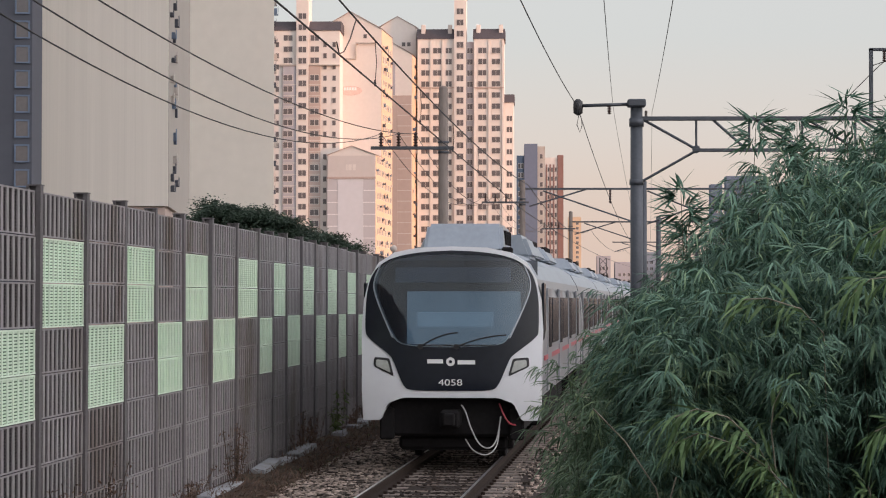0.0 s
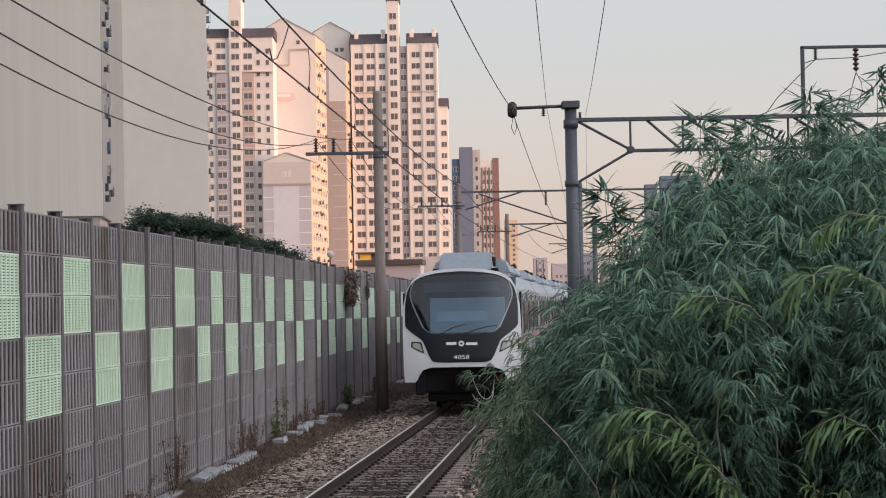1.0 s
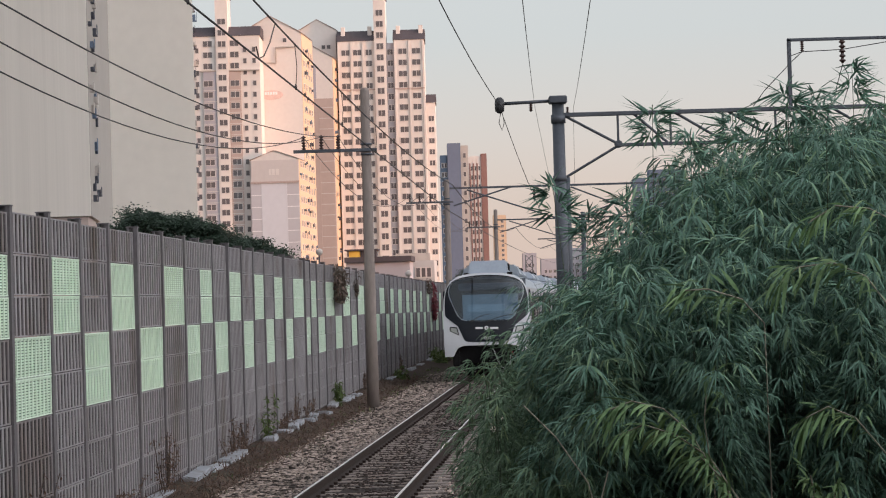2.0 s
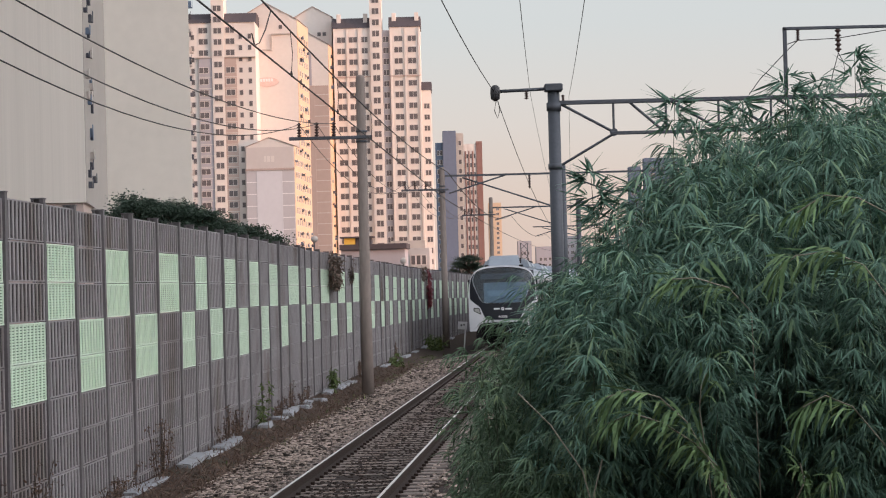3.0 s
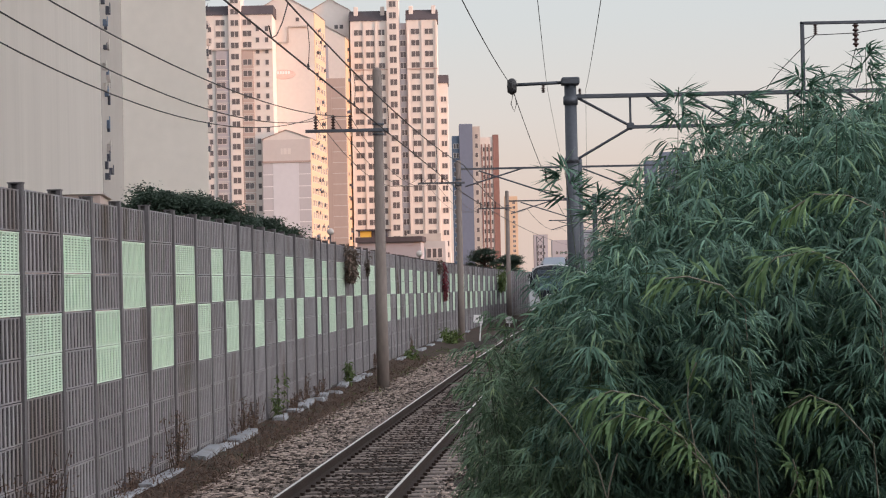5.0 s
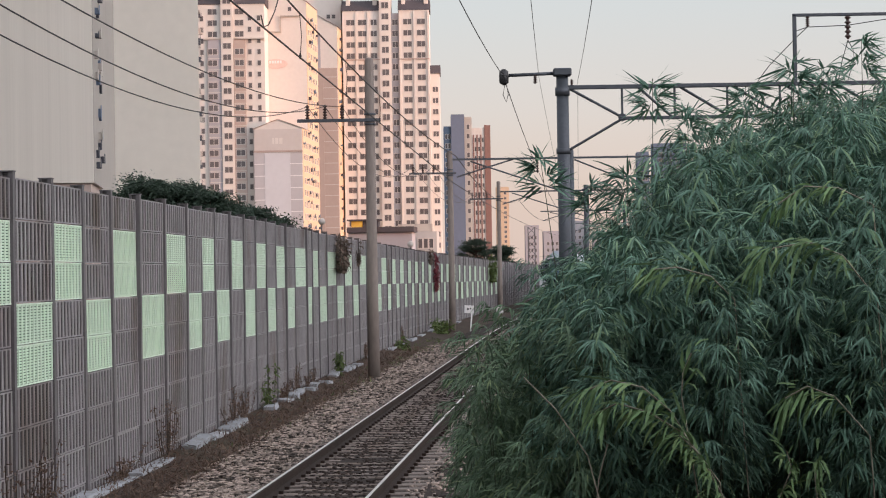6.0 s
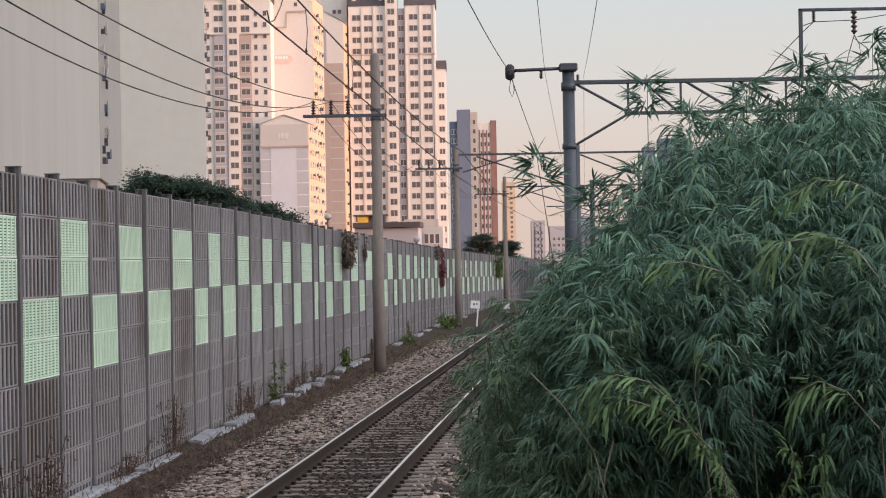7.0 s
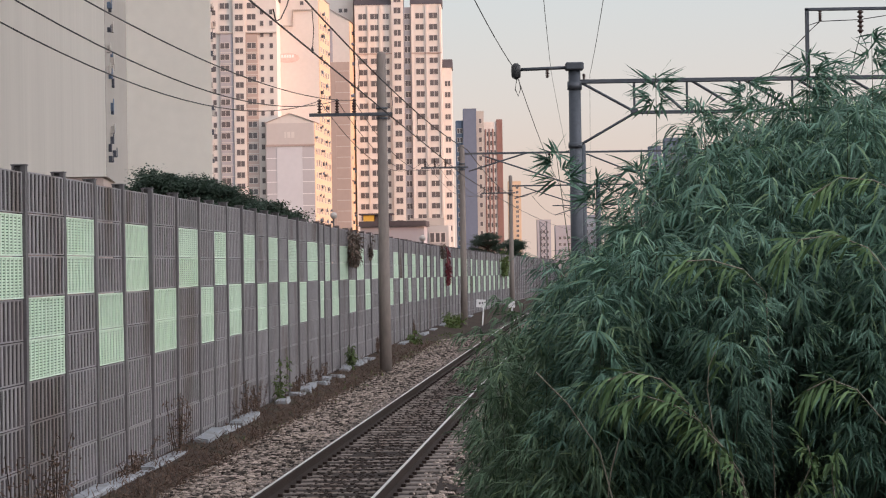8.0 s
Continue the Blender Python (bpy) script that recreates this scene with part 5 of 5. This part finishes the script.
# main body of the thicket: a steep, nodding front up to chest height, then a slope back to the crest
for row, y in enumerate((10.5, 10.75, 11.0, 11.3, 11.65, 12.0, 12.4, 12.8, 13.3, 13.9, 14.6)):
    u = 0.42 + 0.05 * (row % 3) + (0.10 if row < 2 else 0.0)
    while u < 2.75:
        x = u * y / 12 + r.uniform(-0.06, 0.06)
        uu = x * 12 / y
        c = crest(uu - (0.03 if uu > 0.95 else 0.13)) + r.choice((0.10, 0.07, 0.04, 0.02, -0.03, -0.10)) + r.uniform(-0.04, 0.04) + (0.05 if uu > 1.3 else (-0.07 if 0.5 < uu < 1.15 else 0.0))
        top = min(2.8 + (c - 2.8) * y / 12, 3.0 + 0.6 * (y - 10.5) + r.uniform(-0.12, 0.12))
        nod = 10.0 if y < 11.1 else (5.0 if y < 12.2 else 0.0)
        put_plant(x, y + (top - BAM_Z) * math.sin(radians(nod)) * 0.8 + r.uniform(-0.15, 0.15), max(top, 1.0), 9 + r.randrange(2) if uu < 0.7 else (r.randrange(6) if y < 12.6 else 6 + r.randrange(3)), r.uniform(0.6, 1.3), "body" if uu > 0.75 else "edge", nod + r.uniform(-2, 2))
        u += r.uniform(0.12, 0.165)
# low fringe that leans over the ballast
for i in range(8):
    y = 11.4 + 3.0 * r.random()
    u = 0.22 + 0.2 * r.random()
    put_plant(u * y / 12, y, 2.8 + (crest(u - 0.18) - 2.8 - 0.3 * r.random()) * y / 12, 9 + r.randrange(2), 1.0, "fringe")
# unseen plants added beside the platform end to shade the thicket's front
for y in (3.4, 4.4, 5.4, 6.4, 7.4, 8.4, 9.3, 10.2, 11.1, 12.0, 12.9, 13.8):
    x = 0.22 * y + 0.85
    while x < 5.6:
        put_plant(x + r.uniform(-0.1, 0.1), y + r.uniform(-0.3, 0.3), r.uniform(3.3, 3.9), r.randrange(9), 0.8, "body")
        x += r.uniform(0.42, 0.6)

# tall single shoots above the crest
shoots = []
for x, y, top, lean, key in ((0.86, 12.0, 3.43, (-0.055, 0), "a"), (1.16, 12.2, 3.86, (0.0, 0), "b"), (1.06, 12.0, 3.36, (0.0, 0), "c"), (0.88, 12.2, 3.28, (-0.01, 0), "c"),
                            (1.97, 12.3, 3.95, (0.005, 0), "d"), (2.33, 12.1, 4.05, (0.0, 0), "e"), (1.42, 12.4, 3.72, (0.0, 0), "c"), (1.72, 12.5, 3.84, (0.0, 0), "d"), (2.15, 12.4, 3.92, (0.0, 0), "e")):
    ob = bamboo((top - BAM_Z) / 0.95, 300 + ord(key) + int(y * 10) % 7 * 31, lean=lean, tuft=True, leaves=1.0, label="tall bamboo shoot with a tuft of leaves at its tip")
    m = pose(x, y, BAM_Z)
    ob.matrix_basis = m
    shoots.append((ob, m, key))
# pale young growth in front


def spray(pts, seed, twigs, size, label, material=None):
    """An arching culm that carries sprigs of long hanging leaves; it is rooted in the ground below its first point."""
    r = random.Random(seed)
    pts = [Vector(p) for p in pts]
    foot = Vector((pts[0].x + 0.12, pts[0].y + 0.1, BAM_Z))
    plant = root("bamboo_plant", Matrix.Translation(foot), label, "bamboo", "bamboo sprays before the thicket")
    line = [foot] + pts
    fine = []
    for a, b in zip(line, line[1:]):
        fine += [a.lerp(b, k / 4) - foot for k in range(4)]
    fine.append(line[-1] - foot)
    bm = bmesh.new()
    rope(bm, fine, 0.0034, 5)
    part("culm", bm, M_CULM_DRY, plant, smooth=True)
    lv = Leaves(seed)
    for k in range(twigs):
        t = 4 + (len(fine) - 5) * (0.15 + 0.85 * (k + r.random()) / twigs)
        i = min(int(t), len(fine) - 2)
        p = fine[i].lerp(fine[i + 1], t - i)
        run = (fine[i + 1] - fine[i]).normalized()
        for j in range(r.randint(2, 6)):
            side = r.choice((-1, 1))
            d = run * r.uniform(0.3, 1.0) + Vector((r.uniform(-0.3, 0.3), side * r.uniform(0.2, 1.0), r.uniform(-0.5, 0.35)))
            q = p + d.normalized() * r.uniform(0.0, 0.08)
            lv.blade(q, d, size * r.uniform(0.45, 1.3), size * r.uniform(0.07, 0.125), r.uniform(0.05, 0.7))
    lv.object("leaves", material or M_BAMBOO_Y, plant)
    swayers.append((plant, Matrix.Translation(foot), 1.0, "front"))


PALE = "young yellow-green bamboo spray arching before the thicket"
spray([(1.36, 10.0, 1.70), (1.20, 10.0, 1.98), (1.09, 10.0, 2.17), (0.97, 10.0, 2.28), (0.83, 10.0, 2.316), (0.71, 10.0, 2.27)], 401, 22, 0.17, PALE)
spray([(1.30, 9.95, 1.85), (1.15, 9.95, 2.07), (1.0, 9.95, 2.17), (0.86, 9.95, 2.215), (0.755, 9.95, 2.17)], 402, 20, 0.17, PALE)
spray([(1.40, 9.9, 1.55), (1.30, 9.9, 1.82), (1.22, 9.9, 1.98), (1.13, 9.9, 2.07)], 403, 14, 0.16, PALE)
spray([(1.24, 10.0, 1.6), (1.16, 10.0, 2.23), (1.17, 10.0, 2.33), (1.21, 10.0, 2.42)], 404, 5, 0.15, PALE)
spray([(2.08, 10.2, 2.64), (1.93, 10.2, 2.845), (1.78, 10.2, 2.91), (1.62, 10.2, 2.89), (1.55, 10.2, 2.83)], 405, 16, 0.17, PALE)
spray([(1.44, 10.2, 2.65), (1.33, 10.15, 2.76), (1.175, 10.1, 2.806), (1.07, 10.1, 2.80)], 406, 11, 0.16, PALE)
spray([(1.98, 10.0, 2.04), (1.83, 10.0, 2.22), (1.71, 10.0, 2.27), (1.61, 10.0, 2.22)], 407, 13, 0.16, PALE)
spray([(2.17, 10.6, 3.08), (2.01, 10.6, 3.165), (1.85, 10.6, 3.18), (1.72, 10.6, 3.10)], 408, 12, 0.17, PALE)
spray([(1.74, 9.9, 1.45), (1.71, 9.9, 1.75), (1.70, 9.9, 1.86), (1.715, 9.9, 1.95)], 409, 7, 0.15, PALE)
spray([(1.50, 10.0, 1.4), (1.55, 10.0, 1.75), (1.62, 10.0, 1.9), (1.60, 10.0, 1.98)], 410, 12, 0.15, PALE)
# leafless leaning stems
for way in (((0.75, 10.0, 1.69), (0.678, 10.0, 1.973), (0.541, 10.0, 2.179), (0.403, 10.0, 2.321)), ((0.706, 10.0, 1.692), (0.727, 10.0, 1.87), (0.768, 10.0, 2.022))):
    bm = bmesh.new()
    rope(bm, [(way[0][0] + 0.2, 10.1, BAM_Z)] + list(way), 0.0034)
    tagged(part("dry_stem", bm, M_CULM_DRY), "bare pale bamboo stem leaning in the thicket", "stem", "dry bamboo stems")


# ---- trees behind the barrier ----
def tree(x, y, top, radius, seed, material=M_TREE, label="dark green pine-like tree behind the barrier", flat=0.55):
    r = random.Random(seed)
    t = root("tree", pose(x, y, -0.6), label, "tree", "trees behind the barrier")
    h = top + 0.6
    bm = bmesh.new()
    tube(bm, (0, 0, 0), (0.05, 0, h * 0.55), 0.16, 0.10, 8)
    tube(bm, (0.05, 0, h * 0.55), (0.0, 0, h * 0.9), 0.10, 0.03, 6)
    lv = Leaves(seed)
    for i in range(64):
        az, zz = r.uniform(0, 6.28), h * (0.45 + 0.53 * r.random() ** 0.8)
        reach = radius * r.uniform(0.45, 1.1) * math.sqrt(max(0.06, 1 - (max(0.0, zz / h - 0.62) / 0.40) ** 2))
        a = Vector((0, 0, zz - 0.45))
        b = Vector((math.cos(az) * reach, math.sin(az) * reach, min(zz + r.uniform(-0.1, 0.2), h - 0.08)))
        tube(bm, a, b, 0.035, 0.01, 5, cap=False)
        size = r.uniform(0.16, 0.34)
        for k in range(330):                                  # a flat spray of leaves at the branch's end
            c = a.lerp(b, r.uniform(0.75, 1.05)) + Vector((r.gauss(0, size), r.gauss(0, size), r.gauss(0.0, size * 0.3)))
            lv.blade(c, (r.gauss(0, 1), r.gauss(0, 1), r.gauss(0.3, 0.4)), r.uniform(0.08, 0.17), r.uniform(0.035, 0.07), 0.2)
    part("trunk", bm, M_BARK, t)
    lv.object("crown", material, t)
    return t


for x, y, top, rad, sd in ((-10.35, 81, 6.22, 1.0, 2), (-9.75, 79, 6.33, 1.15, 3), (-8.75, 80.5, 6.1, 1.15, 4), (-7.75, 79.5, 5.72, 1.1, 5), (-6.9, 80.5, 5.42, 1.0, 6), (-6.1, 79.5, 5.12, 0.9, 7), (-5.4, 80, 4.75, 0.7, 8)):
    tree(x, y, top, rad, sd)
tree(4.0, 200, 5.6, 1.6, 11, M_TREE, "far round shrub tree rising over the barrier")
tree(6.3, 205, 5.0, 1.5, 12, M_TREE, "far round shrub tree rising over the barrier")


# ---- creepers and weeds ----
def clump(name, cx, cy, cz, sx, sy, sz, count, size, material, seed, label, category, group="", hang=0.3):
    r = random.Random(seed)
    t = root(name, pose(cx, cy, cz), label, category, group)
    lv = Leaves(seed)
    bm = bmesh.new()
    for s in range(max(5, count // 40)):
        x, y = r.gauss(0, sx * 0.45), r.gauss(0, sy * 0.45)
        z1 = sz * r.uniform(0.4, 1.0)
        rope(bm, [(x * 0.4, y * 0.4, 0), (x * 0.8, y * 0.8, z1 * 0.6), (x, y, z1)], 0.006, 4)
        for k in range(max(4, count // max(5, count // 40))):
            q = r.random()
            p = Vector((x * (0.4 + 0.6 * q) + r.gauss(0, sx * 0.15), y * (0.4 + 0.6 * q) + r.gauss(0, sy * 0.15), z1 * q))
            lv.blade(p, (r.gauss(0, 1), r.gauss(0, 1), r.gauss(0.1, 0.6)), size * r.uniform(0.6, 1.4), size * r.uniform(0.25, 0.5), hang)
    tagged(part("stem", bm, M_BARK, t), kind="stuff")
    lv.object("leaves", material, t)
    return t


clump("creeper", wall_x(70) + 0.16, 70.0, 2.85, 0.3, 2.6, 1.15, 1000, 0.16, M_CREEP, 31, "withered brown creeper hanging over the barrier's top", "creeper", "creepers on the barrier")
clump("creeper", wall_x(76) + 0.12, 76.3, 3.05, 0.12, 0.35, 0.9, 90, 0.13, M_CREEP, 32, "thin brown creeper strand on the barrier", "creeper", "creepers on the barrier")
clump("creeper", wall_x(118) + 0.12, 118, 1.8, 0.15, 1.3, 2.1, 520, 0.18, M_CREEP_R, 33, "dark red creeper climbing the barrier", "creeper", "creepers on the barrier")
clump("creeper", wall_x(114.5) + 0.12, 114.5, 3.2, 0.15, 1.2, 0.75, 160, 0.18, M_CREEP, 36, "withered brown creeper along the barrier's top", "creeper", "creepers on the barrier")
clump("creeper", wall_x(168) + 0.15, 167, 2.0, 0.3, 5.0, 2.2, 700, 0.25, M_WEED, 34, "green creeper spilling over the far barrier", "creeper", "creepers on the barrier")
clump("weed_plant", wall_x(50.3) + 0.25, 50.3, -0.2, 0.18, 0.3, 1.0, 170, 0.13, M_WEED, 41, "yellow-green weed growing up the barrier's foot", "weed", "weeds at the barrier")
clump("weed_plant", wall_x(66.5) + 0.3, 66.0, -0.2, 0.25, 0.5, 0.95, 200, 0.15, M_WEED, 42, "yellow-green weed growing up the barrier's foot", "weed", "weeds at the barrier")
clump("weed_plant", wall_x(88) + 0.6, 88, -0.4, 0.4, 2.2, 0.7, 220, 0.2, M_WEED, 43, "low green weeds beside the plinth", "weed", "weeds at the barrier")
clump("weed_plant", wall_x(112) + 0.8, 112, -0.4, 0.6, 5.0, 0.9, 420, 0.25, M_WEED, 44, "low green weeds beside the plinth", "weed", "weeds at the barrier")
for i, (y, h) in enumerate(((26.4, 1.2), (28.0, 1.0), (33.2, 0.5), (37.2, 1.25), (45.2, 1.0), (47.0, 0.8), (54.0, 0.7), (56.5, 0.9), (60.0, 0.6), (78.0, 0.8), (95.0, 1.0))):
    clump("weed_plant", wall_x(y) + 0.16, y, -0.2, 0.05, 2.8, h * 0.8, 420, 0.06, M_DRY, 60 + i, "withered brown weed stalks against the barrier", "weed", "dry weeds at the barrier", 0.1)

# low dry litter over the verge
lv = Leaves(77)
rr = random.Random(78)
for i in range(24000):
    y = 22 + 70 * rr.random() ** 1.4
    x = wall_x(y) + 0.15 + (track_x(y) - 2.2 - wall_x(y)) * rr.random()
    lv.blade((x, y, -0.21 - 0.19 * min(1.0, max(0.0, (x - wall_x(y) - 0.35) / 1.2))), (rr.gauss(0, 1), rr.gauss(0, 1), rr.uniform(0.1, 1.6)), rr.uniform(0.05, 0.26), rr.uniform(0.006, 0.02), 0.2)
lit = lv.object("dry_grass", M_DRY, None)
tagged(lit, "withered grass and litter on the verge", "grass", "", "stuff")
lv = Leaves(79)
for i in range(420):
    y = 34 + 70 * rr.random()
    x = wall_x(y) + 0.5 + (track_x(y) - 2.4 - wall_x(y)) * rr.random() ** 2
    for j in range(4):
        lv.blade((x + rr.gauss(0, 0.05), y + rr.gauss(0, 0.05), -0.34), (rr.gauss(0, 1), rr.gauss(0, 1), rr.uniform(0.3, 1.5)), rr.uniform(0.08, 0.22), rr.uniform(0.015, 0.03), 0.25)
tagged(lv.object("green_grass", M_WEED, None), "sparse green grass tufts on the verge", "grass", "", "stuff")

# ---- cable trough lids along the barrier's foot ----
bl = random.Random(9)
for y0, ln, off, tilt in ((25.0, 3.0, 0.22, 0), (28.1, 2.6, 0.22, 0), (30.8, 2.9, 0.24, 0), (33.8, 3.1, 0.27, 0), (38.8, 2.0, 0.34, 1), (40.9, 1.8, 0.34, -1), (43.0, 2.7, 0.36, 1), (49.6, 1.5, 0.42, 3), (52.6, 1.4, 0.36, -4), (54.3, 0.9, 0.46, 8),
                          (55.6, 1.6, 0.36, 4), (57.7, 1.2, 0.42, -7), (59.2, 1.5, 0.36, 3), (61.4, 1.0, 0.5, -9), (64.6, 2.4, 0.38, 2), (68, 3.2, 0.4, 0), (72, 2.4, 0.42, -2), (78, 2.0, 0.4, 2), (86, 3.0, 0.42, 0), (91, 2.4, 0.4, 1),
                          (97, 3.0, 0.42, -1), (104, 3.0, 0.42, 0), (111, 3.0, 0.42, 0), (119, 3.5, 0.45, 0), (129, 4.0, 0.45, 0)):
    bm = bmesh.new()
    box(bm, -0.135, 0.135, 0, ln * (1 if tilt in (0, 1, -1) else 0.7), -0.12, 0.01, bevel=0.02)
    for v in bm.verts:
        v.co += Vector((bl.uniform(-0.015, 0.015), bl.uniform(-0.03, 0.03), bl.uniform(-0.012, 0.012)))
    ob = part("concrete_slab", bm, M_BLOCK, None, at=pose(wall_x(y0) + 0.08 + off * 0.55, y0, -0.15 + 0.03 * (tilt != 0), bl.uniform(-1, 1) + tilt * 0.5, bl.uniform(-4, 4), -2.9 + tilt * 0.6))
    tagged(ob, "pale broken concrete trough slab on the verge", "slab", "trough slabs")

# ---- trackside sign and marker ----
sg = root("trackside_sign", pose(1.86, 115.0, -0.3, 0, 0, 0), "small white trackside sign on a leaning post", "sign")
bm = bmesh.new()
box(bm, -0.035, 0.035, -0.02, 0.02, 0, 1.3)
part("post", bm, M_PALE, sg, at=pose(0.10, 0, 0, 0, 5, 0))
bm = bmesh.new()
box(bm, -0.28, 0.2, -0.05, -0.03, 0.92, 1.32, bevel=0.01)
part("plate", bm, M_PALE, sg, at=pose(0, 0, 0, 0, 4, 0))
bm = bmesh.new()
box(bm, -0.14, -0.06, -0.06, -0.052, 1.08, 1.18)
box(bm, 0.0, 0.07, -0.06, -0.052, 1.12, 1.2)
part("marking", bm, M_BLACK, sg, at=pose(0, 0, 0, 0, 4, 0))
mk = root("marker_box", pose(4.6, 152, -0.45), "small white marker box by the far pole", "marker")
bm = bmesh.new()
box(bm, -0.25, 0.2, -0.1, 0.1, 0.3, 0.75, bevel=0.02)
box(bm, -0.05, 0.05, -0.05, 0.05, 0, 0.31)
part("box", bm, M_PALE, mk)
for x, y, z in ((-7.2, 150, 6.4), (-1.4, 158, 4.9), (5.6, 210, 4.8)):
    lp = root("globe_lamp", pose(x, y, -0.6), "slim lamp post with a pale globe behind the barrier", "street lamp", "globe lamps")
    bm = bmesh.new()
    tube(bm, (0, 0, 0), (0, 0, z + 0.2), 0.05, 0.04, 8)
    part("post", bm, M_STEEL, lp)
    bm = bmesh.new()
    bmesh.ops.create_icosphere(bm, subdivisions=2, radius=0.24)
    part("globe", bm, M_APT_S, lp, at=pose(0, 0, z + 0.4), smooth=True)

# ---- platform end under the viewer ----
bm = bmesh.new()
box(bm, -1.6, 3.5, -60, 2.5, -0.62, 1.12, bevel=0.03)
tagged(part("platform", bm, M_CONC), "grey concrete platform end", "platform", "", "structure")

# ---- unseen hall added behind the viewer to darken the thicket's front ----
station = root("station_building", pose(0, -1.5, -0.62), "plain grey unseen hall added to keep sky light off the thicket", "building")
for name, x0, x1, y0, y1, z0, z1 in (("roof", -14, 12, -62, 0, 7.0, 7.5), ("fascia", -14, 12, -0.3, 0.05, 6.4, 9.0), ("wall", 11.7, 12, -62, -0.35, 0, 6.98), ("wall", -14, -13.7, -62, -0.35, 0, 6.98),
                                     ("end_wall", -13.68, 11.68, -62, -61.7, 0, 6.98), ("partition", 3.9, 4.1, -60, -0.35, 0, 6.98)):
    bm = bmesh.new()
    box(bm, x0, x1, y0, y1, z0, z1, bevel=0.02)
    part(name, bm, M_CONC, station)

# ---- everything that moves ----
TRAIN_Y = [38.6, 48.8, 59.4, 69.9, 80.9, 91.9, 102.9, 113.9, 125.0, 136.5, 147.8, 159.2, 170.7, 182.3, 194.0, 205.8, 217.7]
# sideways drift of the foliage at head height, in metres, every half second
SWAY = {
    "body": [0.02, 0.02, 0.03, 0.02, 0.0, -0.02, 0.01, 0.03, 0.02, 0.0, -0.02, 0.0, 0.02, 0.0, -0.02, 0.0, 0.0],
    "edge": [0.13, 0.12, 0.10, 0.08, 0.04, 0.05, 0.04, 0.02, 0.05, 0.02, -0.02, -0.05, -0.01, 0.02, 0.0, -0.02, 0.0],
    "fringe": [0.36, 0.30, 0.18, 0.05, 0.02, 0.05, 0.04, 0.03, 0.04, 0.02, 0.0, -0.01, -0.02, 0.0, 0.02, 0.01, 0.0],
    "front": [0.02, 0.03, 0.05, 0.09, 0.06, 0.03, 0.05, 0.06, 0.02, -0.02, -0.08, -0.16, -0.06, -0.04, -0.05, -0.02, 0.0],
    "a": [0.30, 0.30, 0.27, 0.07, 0.05, 0.15, 0.25, 0.25, 0.10, 0.04, 0.06, 0.04, -0.05, -0.12, -0.09, -0.03, 0.0],
    "b": [0.20, 0.22, 0.25, 0.01, 0.05, 0.15, 0.20, 0.22, 0.15, 0.10, 0.12, 0.10, 0.04, 0.0, 0.01, 0.0, 0.0],
    "c": [0.15, 0.18, 0.12, 0.02, 0.02, 0.06, 0.10, 0.10, 0.06, 0.0, 0.02, 0.04, 0.0, -0.02, 0.0, 0.0, 0.0],
    "d": [-0.10, -0.06, 0.02, -0.01, 0.0, 0.02, 0.03, 0.03, 0.02, 0.0, 0.0, 0.01, 0.02, 0.0, 0.0, 0.0, 0.0],
    "e": [-0.05, 0.0, 0.03, 0.0, 0.0, 0.03, 0.0, 0.02, 0.01, 0.0, 0.0, 0.02, 0.0, 0.01, 0.0, 0.0, 0.0],
}


def sway_rows(m, group, share_of, height, phase):
    rows = []
    for i, dx in enumerate(SWAY[group]):
        a = math.degrees(math.atan2(dx * share_of, height))
        b = 0.45 * share_of * math.sin(1.9 * i * 0.5 + phase)
        turn = Matrix.Rotation(radians(a + 0.5 * b), 4, "Y") @ Matrix.Rotation(radians(b), 4, "X")
        rows.append((i * 0.5, Matrix.Translation(m.translation) @ turn @ m.to_3x3().to_4x4()))
    return rows


def motions():
    for i, car in enumerate(cars):
        rows = []
        for k, y in enumerate(TRAIN_Y):
            y += 20.05 * i
            rows.append((k * 0.5, pose(track_x(y), y, 0, 0, 0, track_yaw(y + 10))))
        walk(car, rows)
    rs = random.Random(4)
    for ob, m, share_of, group in swayers:
        walk(ob, sway_rows(m, group, share_of, 3.2, rs.uniform(0, 6.28)))
    for ob, m, key in shoots:
        walk(ob, sway_rows(m, key, 1.0, 3.9, rs.uniform(0, 6.28)))


motions()
